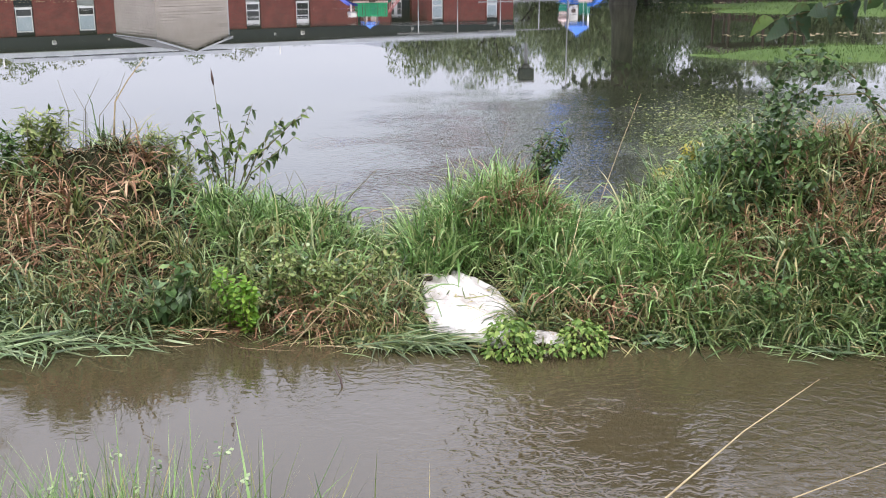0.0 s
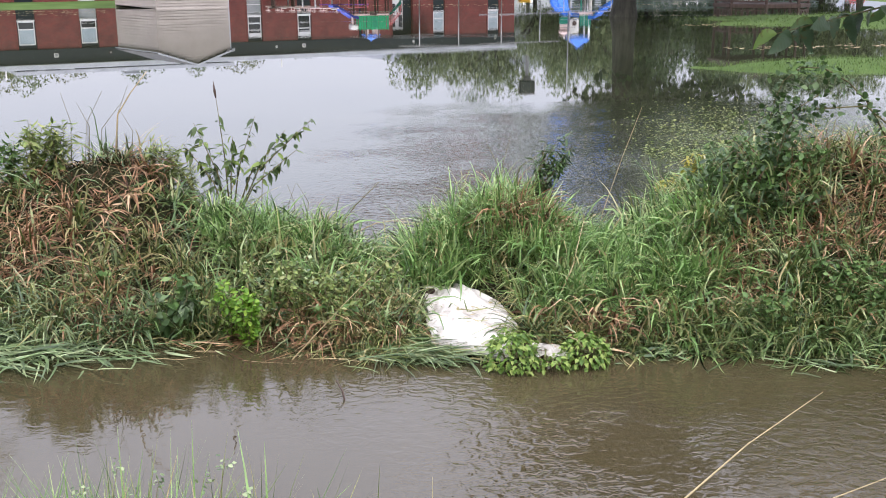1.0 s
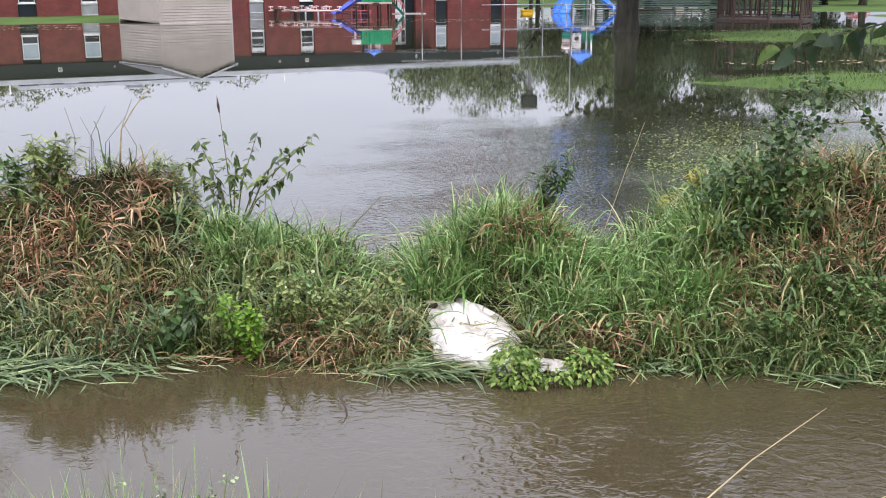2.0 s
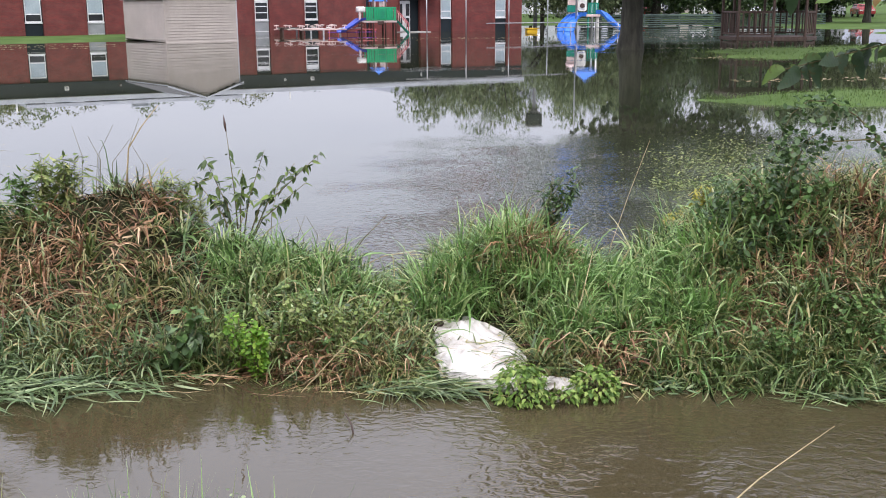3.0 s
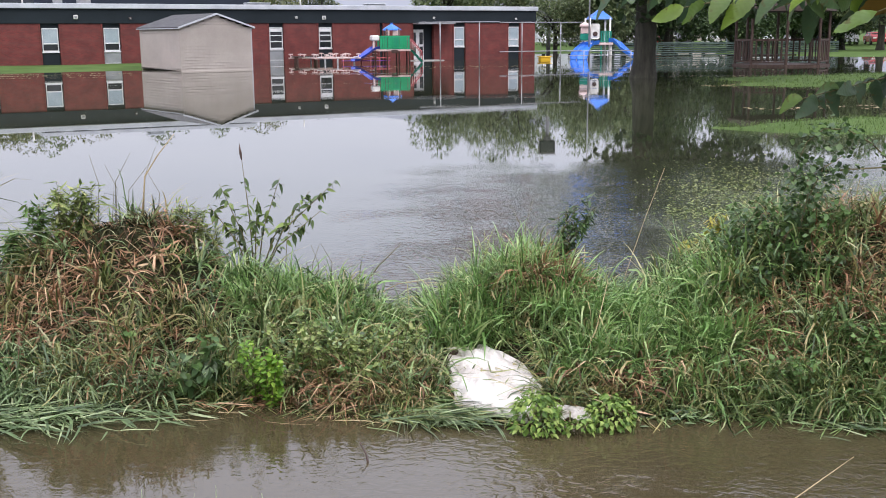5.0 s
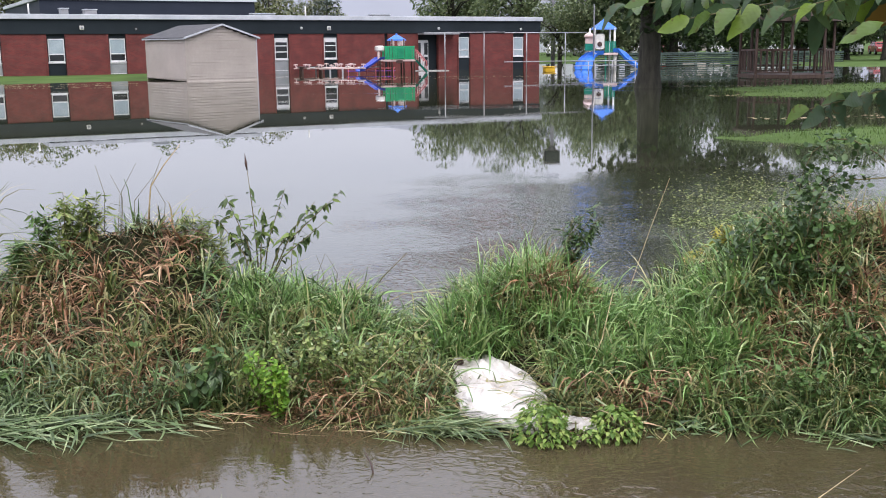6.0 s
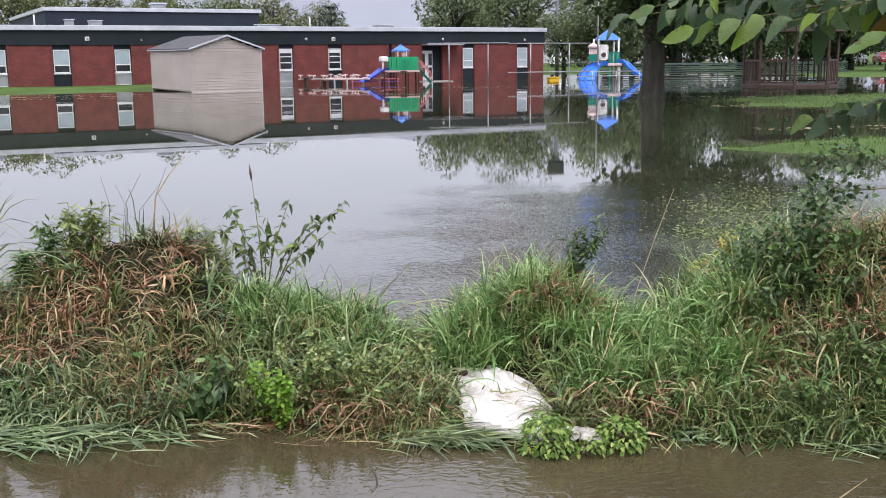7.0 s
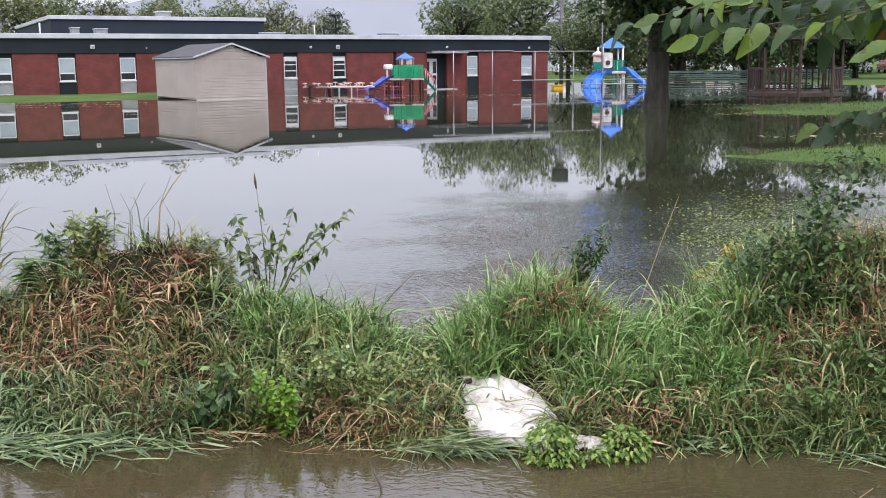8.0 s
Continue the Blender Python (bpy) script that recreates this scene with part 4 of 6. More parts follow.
floating("drifted_grass", "pale grass blades combed flat on the water", 330, -2.0, 4.78, 0.36, 0.09, -0.45, 0.5, (0.12, 0.32), PALE_BLADE, 31, (0.008, 0.017))
floating("drifted_grass", "sparse pale blades trailing from the bank", 22, -1.2, 4.83, 0.14, 0.06, -0.3, 0.5, (0.10, 0.22), PALE_BLADE, 39)
floating("drifted_grass", "brown straw trailing from the undercut bank", 36, -0.9, 4.93, 0.25, 0.03, -0.1, 0.5, (0.10, 0.24), DRY_BLADE, 40, (0.004, 0.009))
floating("drifted_grass", "flattened grey-green grass below the sack", 330, 0.06, 4.76, 0.17, 0.07, -0.7, 0.5, (0.12, 0.28), PALE_BLADE, 32, (0.006, 0.012))
floating("drifted_grass", "brown wet straw below the sack", 170, 0.10, 4.74, 0.22, 0.06, -0.5, 0.6, (0.08, 0.22), OLIVE_BLADE, 33, (0.004, 0.010))
floating("drifted_grass", "long grass blades trailing on the water", 34, 2.0, 4.50, 0.2, 0.05, 3.0, 0.35, (0.12, 0.30), PALE_BLADE, 34)
floating("drifted_grass", "grass stems trailing on the water", 12, -0.6, 4.74, 0.3, 0.06, -0.2, 0.3, (0.15, 0.36), STRAW, 35, (0.003, 0.005))
floating("drifted_grass", "green grass washed down beside the sack", 120, 0.0, 4.92, 0.10, 0.06, -0.9, 0.5, (0.16, 0.34), GREEN_BLADE, 36)
floating("drifted_grass", "straw and leaf litter drifting on the water", 44, 1.2, 4.70, 0.17, 0.05, 0.1, 0.9, (0.03, 0.11), PALE_BLADE, 37, (0.008, 0.018))
floating("drifted_grass", "brown straw matted beside the sack", 210, 0.72, 5.00, 0.13, 0.08, -0.7, 0.8, (0.12, 0.3), DRY_BLADE, 38)
grass("lawn_grass", LAWN_BLADE, "drowned lawn grass standing out of the flood", 13000, (5.4, 13.0, 17.0, 23.5), (0.06, 0.11), (0.008, 0.014), rng, tilt=(0.05, 0.6), bend=(0.1, 0.9))
grass("lawn_grass", LAWN_BLADE, "flooded lawn grass near the gazebo", 12000, (10.0, 20.0, 30.5, 48.0), (0.06, 0.11), (0.016, 0.028), rng, tilt=(0.05, 0.6), bend=(0.1, 0.9))

# ---- leaves and weeds ----
def leaf_data(name, L, W, fold=0.25, sag=0.25, teeth=0.0):
    """One leaf along +x: two rows of quads folded at the midrib, drooping to its tip."""
    s = np.linspace(0, 1, 8)
    w = W * 0.5 * np.sin(np.pi * s ** 0.75) ** 0.9
    w[-1] = 0.0005
    w = w * (1 + teeth * np.where(np.arange(8) % 2, 0.25, -0.2))
    z = -sag * L * s ** 2
    mid = np.stack([s * L, 0 * s, z], 1)
    lf = np.stack([s * L + teeth * 0.1 * L * s, w, z + fold * w], 1)
    rt = np.stack([s * L + teeth * 0.1 * L * s, -w, z + fold * w], 1)
    v = np.concatenate([mid, lf, rt])
    i = np.arange(7)
    f = np.concatenate([np.stack([i, i + 1, i + 9, i + 8], 1), np.stack([i, i + 16, i + 17, i + 1], 1)])
    return fast_mesh(name, v, f)


def leaflet_data(name, L, W, fold, sag, wave, twist):
    """A walnut leaflet along +x: wavy, finely toothed, curling to its tip."""
    k = 15
    s = np.linspace(0, 1, k)
    w = W * 0.5 * np.sin(np.pi * s ** 0.8) ** 0.75 * (1 + 0.05 * np.where(np.arange(k) % 2, 1, -1))
    w[0], w[-1] = 0.0008, 0.0004
    z = -sag * L * s ** 2.2 + 0.03 * L * np.sin(5 * s + 9 * wave)
    y0 = 0.06 * L * np.sin(2.5 * s) * (1 if twist > 0 else -1)
    ruffle = wave * W * np.sin(13 * s + 4 * twist)
    mid = np.stack([s * L, y0, z], 1)
    lf = np.stack([s * L, y0 + w, z + fold * w + ruffle * 0.5 + twist * w * s], 1)
    rt = np.stack([s * L, y0 - w, z + fold * w - ruffle * 0.4 - twist * w * s], 1)
    v = np.concatenate([mid, lf, rt])
    i = np.arange(k - 1)
    f = np.concatenate([np.stack([i, i + 1, i + k + 1, i + k], 1), np.stack([i, i + 2 * k, i + 2 * k + 1, i + 1], 1)])
    return fast_mesh(name, v, f)


def veined(m):
    """Side veins in a herringbone off the midrib, as fine relief."""
    n, l = m.node_tree.nodes, m.node_tree.links
    tc, sp = n.new("ShaderNodeTexCoord"), n.new("ShaderNodeSeparateXYZ")
    l.new(tc.outputs["Object"], sp.inputs[0])
    ab, sk, sn = n.new("ShaderNodeMath"), n.new("ShaderNodeMath"), n.new("ShaderNodeMath")
    ab.operation, sk.operation, sn.operation = "ABSOLUTE", "MULTIPLY_ADD", "PINGPONG"
    l.new(sp.outputs[1], ab.inputs[0])
    l.new(ab.outputs[0], sk.inputs[0])
    sk.inputs[1].default_value = -0.8
    l.new(sp.outputs[0], sk.inputs[2])
    l.new(sk.outputs[0], sn.inputs[0])
    sn.inputs[1].default_value = 0.005
    bp = n.new("ShaderNodeBump")
    bp.inputs["Strength"].default_value, bp.inputs["Distance"].default_value = 0.16, 0.5
    l.new(sn.outputs[0], bp.inputs["Height"])
    l.new(bp.outputs[0], n["Principled BSDF"].inputs["Normal"])


veined(LEAF_BRANCH)


def set_leaves(parent, meshes, spots, rng, material, name="leaf"):
    """Separate leaf objects at spots: (point, heading, pitch, roll, scale)."""
    for p, az, el, ro, s in spots:
        me = meshes[int(rng.integers(len(meshes)))]
        ob = put(name, me, material, parent)
        ob.matrix_basis = Matrix.Translation(p) @ Euler((ro, -el, az), "XYZ").to_matrix().to_4x4() @ Matrix.Diagonal((s, s, s, 1))


def on_ground(x, y, lift=0.0):
    return Vector((x, y, max(float(ground_z(x, y)), 0.0) + lift))


def leafy_clump(x, y, r, n, seed, material, label, tall=1.05):
    """Floating leafy weed: a dome of broad toothed leaves on short stems."""
    rg = np.random.default_rng(seed)
    t = thing("leafy_weed", label, "plant", Matrix.Translation((x, y, 0.0)))
    meshes = [leaf_data("leaf", 0.031, 0.022, 0.35, 0.5, 0.9), leaf_data("leaf", 0.024, 0.018, 0.5, 0.7, 0.9), leaf_data("leaf", 0.027, 0.016, 0.3, 0.3, 0.9)]
    for me in meshes:
        me.materials.append(material)
    for k in range(7):
        a, q = k * 0.9, rg.uniform(0.3, 0.8)
        part("stem", tube([(0, 0, -0.03), (math.cos(a) * r * q * 0.5, math.sin(a) * r * q * 0.5, r * 0.5), (math.cos(a) * r * q, math.sin(a) * r * q, r * 0.8)], [0.004, 0.003, 0.002], 5), TWIG, t)
    spots = []
    for k in range(n):
        a, u = rg.uniform(0, 2 * math.pi), rg.uniform(0.0, 1.0)
        el = math.asin(u)
        q = r * rg.uniform(0.65, 0.95)
        p = (math.cos(a) * math.cos(el) * q, math.sin(a) * math.cos(el) * q, 0.01 + math.sin(el) * q * tall)
        spots.append((p, a + rg.normal(0, 0.5), rg.normal(-0.25 + 0.3 * u, 0.3), rg.normal(0, 0.4), rg.uniform(0.7, 1.15)))
    set_leaves(t, meshes, spots, rg, material)
    return t


leafy_clump(0.49, 4.58, 0.135, 430, 41, LEAF_CLUMP, "bright green leafy weed standing in the water", 1.45)
leafy_clump(0.84, 4.62, 0.125, 290, 42, LEAF_CLUMP, "yellow-green leafy weed drooping over the water", 1.2)
leafy_clump(0.68, 4.52, 0.07, 70, 43, LEAF_CLUMP, "low green weed leaves afloat beside the sack")


def weed(name, label, x, y, stems, height, leaf, per, material, seed, spread=0.35, aspect=0.5, lean=(0, 0), stem_r=0.003, droop=0.3, start=0.15):
    """Weed of several stems with leaves all along them."""
    rg = np.random.default_rng(seed)
    b = on_ground(x, y, -0.02)
    t = thing(name, label, "plant", Matrix.Translation(b))
    cs = []
    for k in range(stems):
        a = rg.uniform(0, 2 * math.pi)
        h = height * rg.uniform(0.7, 1.0)
        o = Vector((math.cos(a), math.sin(a), 0)) * spread * height * rg.uniform(0.2, 1)
        tip = o + Vector((lean[0], lean[1], h))
        mid = tip * 0.5 + Vector((rg.normal(0, 0.02), rg.normal(0, 0.02), h * 0.08))
        part("stem", tube([(0, 0, 0), mid, tip], [stem_r, stem_r * 0.8, stem_r * 0.4], 5), TWIG, t)
        s = rg.uniform(start, 1.0, per)
        p = np.array([(Vector((0, 0, 0)).lerp(mid, q * 2) if q < 0.5 else mid.lerp(tip, q * 2 - 1))[:] for q in s])
        cs.append(p + rg.normal(0, leaf * 0.15, p.shape))
    np.random.seed(seed)
    v, f = leaf_cloud(np.concatenate(cs), leaf, droop=droop, aspect=aspect)
    put("foliage", fast_mesh("foliage", v, f), material, t)
    return t


weed("nettle", "lime green nettle-like weed at the water's edge", -0.78, 4.90, 13, 0.33, 0.034, 40, LEAF_LIME, 51, 0.24, 0.6)
weed("nettle", "small lime green weed beside the taller one", -0.88, 5.0, 8, 0.37, 0.036, 30, LEAF_LIME, 52, 0.2, 0.5)
weed("broadleaf_weed", "dark broad-leaved weed in the grass", -1.22, 5.02, 8, 0.34, 0.075, 12, LEAF_DARK, 53, 0.5, 0.7, droop=0.6)
weed("broadleaf_weed", "green pointed-leaf weed on the bank", -1.14, 5.08, 6, 0.36, 0.07, 10, LEAF_MID, 54, 0.4, 0.65, droop=0.6)
for k in range(9):
    q = np.random.default_rng(60 + k)
    weed("bramble", "small-leaved olive bramble on the bank", -0.78 + 0.07 * k + q.normal(0, 0.04), 5.02 + q.uniform(0, 0.25), 7, 0.27 + 0.1 * q.uniform(), 0.032, 34, LEAF_OLIVE, 60 + k, 0.7, 0.6)
for k, (x, y, h) in enumerate(((-2.10, 5.95, 0.38), (-2.22, 5.9, 0.34), (-2.0, 6.0, 0.30), (-2.35, 5.85, 0.28))):
    weed("goldenrod", "leafy green goldenrod on the brown mound", x, y, 6, h, 0.075, 46, LEAF_MID if k % 2 else LEAF_OLIVE, 70 + k, 0.3, 0.22, droop=0.1)
for k, (x, y, h) in enumerate(((-1.38, 6.1, 0.34), (-1.30, 6.15, 0.30), (-1.45, 6.05, 0.26))):
    weed("feathery_weed", "narrow-leaved feathery green weed", x, y, 5, h, 0.06, 60, LEAF_OLIVE, 80 + k, 0.2, 0.14, droop=0.0)
weed("goldenrod", "dark upright weed leaning on the grassy hump", 0.70, 5.98, 8, 0.50, 0.055, 34, LEAF_DARK, 84, 0.22, 0.28, lean=(0.20, 0), start=0.2)
weed("goldenrod", "dark leafy weed top beside the brown tangle", 0.74, 6.0, 6, 0.40, 0.060, 30, LEAF_DARK, 85, 0.3, 0.28, lean=(0.12, 0), start=0.2)
for k in range(15):
    q = np.random.default_rng(100 + k)
    x, y = q.uniform(1.66, 2.12), q.uniform(5.3, 6.0)
    weed("climbing_vine", "dark green leafy vine smothering the bank", x, y, 6, 0.18 + 0.12 * q.uniform(), 0.046, 26, LEAF_MID if k % 3 == 1 else LEAF_DARK, 100 + k, 0.9, 0.5)
for k in range(9):
    q = np.random.default_rng(140 + k)
    weed("ground_ivy", "round-leaved green weed above the water", q.uniform(1.8, 2.5), q.uniform(4.78, 5.0), 7, 0.28 * q.uniform(0.7, 1.2), 0.030, 30, LEAF_MID, 140 + k, 0.6, 0.8)
for k in range(7):
    q = np.random.default_rng(160 + k)
    weed("marsh_weed", "pale green weed at the flooded field's edge", q.uniform(1.72, 2.25), q.uniform(6.7, 7.4), 8, 0.36 * q.uniform(0.7, 1.15), 0.055, 34, LEAF_YELLOW if k == 2 else LEAF_LIME if k % 3 == 1 else LEAF_MID, 160 + k, 0.5, 0.3)
weed("marsh_weed", "yellowing weed beside the vine", 1.80, 6.35, 6, 0.24, 0.045, 40, LEAF_YELLOW, 171, 0.4, 0.35)
for k, (x, y) in enumerate(((1.05, 4.95), (1.2, 4.92), (1.5, 4.88), (-0.35, 5.0), (0.75, 5.02), (1.36, 5.15), (-2.1, 5.15), (-1.6, 5.3))):
    weed("small_weed", "small green weed at the foot of the bank", x, y, 5, 0.17, 0.05, 8, LEAF_MID, 180 + k, 0.6, 0.65)


mat_rng = np.random.default_rng(175)
mc = np.concatenate([np.stack([mat_rng.normal(cx, sx, k), mat_rng.normal(cy, sy, k), mat_rng.uniform(0.002, 0.035, k)], 1) for cx, cy, sx, sy, k in ((2.75, 10.4, 0.22, 0.35, 500), (3.4, 11.4, 0.35, 0.8, 1300), (4.3, 12.6, 0.5, 0.9, 1300), (3.1, 9.3, 0.3, 0.4, 900))])
np.random.seed(175)
v, f = leaf_cloud(mc, 0.042, flat=0.5, droop=0.0, aspect=0.4)
v[:, 2] = np.maximum(v[:, 2], 0.003)
tagged(put("water_weed", fast_mesh("water_weed", v, f), LEAF_OLIVE), "low green weed mat afloat on the flooded field", "weed", kind="stuff")


def shrub():
    """Open shrub of thin stems with narrow hanging leaves."""
    rg = np.random.default_rng(90)
    b = on_ground(-1.06, 6.2, -0.05)
    t = thing("willow_shrub", "thin open shrub with narrow dark leaves", "shrub", Matrix.Translation(b))
    h = 1.09 - b.z
    tips = [(-0.05, 0.0, h), (0.50, 0.02, h * 0.82), (0.42, -0.05, h * 0.62), (0.34, 0.06, h * 0.74), (-0.2, 0.05, h * 0.8), (-0.26, 0.0, h * 0.66), (0.16, 0.08, h * 0.84), (0.05, -0.08, h * 0.72), (-0.12, 0.05, h * 0.5)]
    meshes = [leaf_data("leaf", 0.078, 0.026, 0.2, 0.3), leaf_data("leaf", 0.062, 0.024, 0.3, 0.15)]
    mat = foliage("willow_leaf", [(0.0, (0.05, 0.08, 0.035)), (0.6, (0.10, 0.15, 0.05)), (1.0, (0.22, 0.30, 0.08))], by_object=True)
    for me in meshes:
        me.materials.append(mat)
    spots = []
    for k, tip in enumerate(tips):
        tip = Vector(tip)
        mid = Vector((tip.x * 0.35, tip.y * 0.4, tip.z * 0.55))
        part("stem", tube([(0, 0, 0), mid, tip], [0.006, 0.004, 0.0015], 6), TWIG, t)
        for j in range(30 if k else 16):
            s = rg.uniform(0.45, 1.0) if k else rg.uniform(0.35, 0.92)
            p = mid.lerp(tip, max(0, (s - 0.5) * 2)) if s > 0.5 else Vector().lerp(mid, s * 2)
            spots.append((p + Vector(rg.normal(0, 0.006, 3)), rg.uniform(0, 6.28), rg.normal(-0.5, 0.6), rg.normal(0, 0.4), rg.uniform(0.65, 1.15)))
    set_leaves(t, meshes, spots, rg, mat)
    part("seed_head", tube([(-0.05, 0, h - 0.01), (-0.055, 0, h + 0.03), (-0.06, 0, h + 0.09)], [0.004, 0.009, 0.001], 6), POST_BROWN, t)


shrub()


def stalk(label, pts, r, material, name="grass_stalk", seed=0):
    t = tagged(part(name, tube(pts, [r * (1 - 0.65 * i / (len(pts) - 1)) for i in range(len(pts))], 6), material, None), label, "stalk")
    return t


stalk("long bleached grass stalk leaning over the water", [(0.55, 2.3, 0.1), (0.76, 2.7, 0.28), (1.12, 3.12, 0.285), (1.40, 3.42, 0.275), (1.56, 3.60, 0.262)], 0.0038, STRAW)
stalk("bleached grass stalk reaching over the water", [(0.9, 2.45, 0.06), (1.17, 2.8, 0.213), (1.55, 3.0, 0.222), (1.9, 3.2, 0.20)], 0.003, STRAW)
stalk("pale dead stem rising behind the bank", [(1.26, 6.9, -0.2), (1.33, 6.9, 0.2), (1.45, 6.9, 0.58), (1.57, 6.9, 0.92)], 0.0032, STRAW)
stalk("leaning dead stem behind the gap", [(-0.55, 6.6, 0.05), (-0.33, 6.65, 0.33), (-0.18, 6.7, 0.47)], 0.005, TWIG)
stalk("low dead stem over the gap", [(-0.5, 6.5, 0.1), (-0.2, 6.6, 0.22), (0.12, 6.6, 0.26)], 0.004, STRAW)
stalk("straw stem lying across the bank", [(-0.55, 4.72, 0.0), (-0.3, 5.0, 0.2), (0.02, 5.4, 0.42)], 0.0028, STRAW)
stalk("bent straw stem across the bank", [(0.72, 5.0, 0.1), (0.86, 5.2, 0.3), (0.95, 5.4, 0.52)], 0.004, STRAW)
rg = np.random.default_rng(77)
for k in range(16):
    x = (-2.0 + 0.5 * rg.uniform()) if k < 8 else rg.uniform(-1.0, 0.9)
    y = rg.uniform(5.9, 6.3)
    b = on_ground(x, y)
    h = rg.uniform(0.28, 0.45)
    stalk("thin dry seed stalk standing above the bank", [b, b + Vector((0.02, 0, h * 0.6)), b + Vector((rg.normal(0.05, 0.06), 0, h))], 0.0028, TWIG)
def bramble_cane(label, pts, leaf, per, reach, seed):
    """An arching cane with broad leaves on short side shoots."""
    rg = np.random.default_rng(seed)
    t = thing("bramble", label, "plant")
    part("cane", tube(pts, [0.0055 * (1 - 0.6 * i / (len(pts) - 1)) for i in range(len(pts))], 6), TWIG, t)
    cs = []
    for a, b in zip(pts, pts[1:]):
        q = rg.uniform(0, 1, per)[:, None]
        cs.append(np.array(a) * (1 - q) + np.array(b) * q + rg.normal(0, reach, (per, 3)))
    np.random.seed(seed)
    v, f = leaf_cloud(np.concatenate(cs), leaf, droop=0.5, aspect=0.75)
    put("foliage", fast_mesh("foliage", v, f), LEAF_DARK, t)


bramble_cane("arching bramble cane with dark rounded leaves", [(2.75, 5.65, 0.75), (2.5, 5.6, 1.11), (2.39, 5.6, 1.21), (2.25, 5.6, 1.285), (2.13, 5.6, 1.29), (2.04, 5.6, 1.22), (2.0, 5.6, 1.12), (1.97, 5.58, 1.0)], 0.040, 34, 0.030, 200)
bramble_cane("second bramble cane arching lower over the bank", [(2.8, 5.6, 0.85), (2.5, 5.6, 1.08), (2.13, 5.6, 1.06), (1.95, 5.6, 0.97), (1.79, 5.6, 0.84), (1.66, 5.58, 0.70)], 0.038, 30, 0.035, 201)
bramble_cane("short bramble spray above the vine", [(2.05, 5.62, 0.7), (2.08, 5.6, 0.95), (2.13, 5.58, 1.08), (2.22, 5.55, 1.15)], 0.040, 80, 0.06, 202)
bramble_cane("short bramble spray above the vine", [(1.95, 5.5, 0.6), (2.0, 5.5, 0.8), (2.02, 5.48, 0.95), (2.0, 5.45, 1.05)], 0.038, 70, 0.06, 203)
stalk("forked straw stem above the brown mound", [(-1.66, 5.95, 0.7), (-1.62, 5.95, 1.02), (-1.54, 5.95, 1.14), (-1.44, 5.95, 1.26)], 0.006, STRAW)
rd = np.random.default_rng(44)
n = 26
np.random.seed(44)
v, f, _ = ribbons(np.stack([rd.normal(-2.52, 0.05, n), rd.normal(5.6, 0.04, n), np.full(n, 0.5)], 1), rd.normal(0.0, 0.5, n), rd.uniform(0.02, 0.25, n), rd.uniform(1.4, 2.3, n), rd.uniform(0.55, 0.8, n), rd.uniform(0.010, 0.018, n), levels=8)
tagged(put("reed", fast_mesh("reed", v, f), OLIVE_BLADE), "drooping reed clump beside the brown mound", "reed")


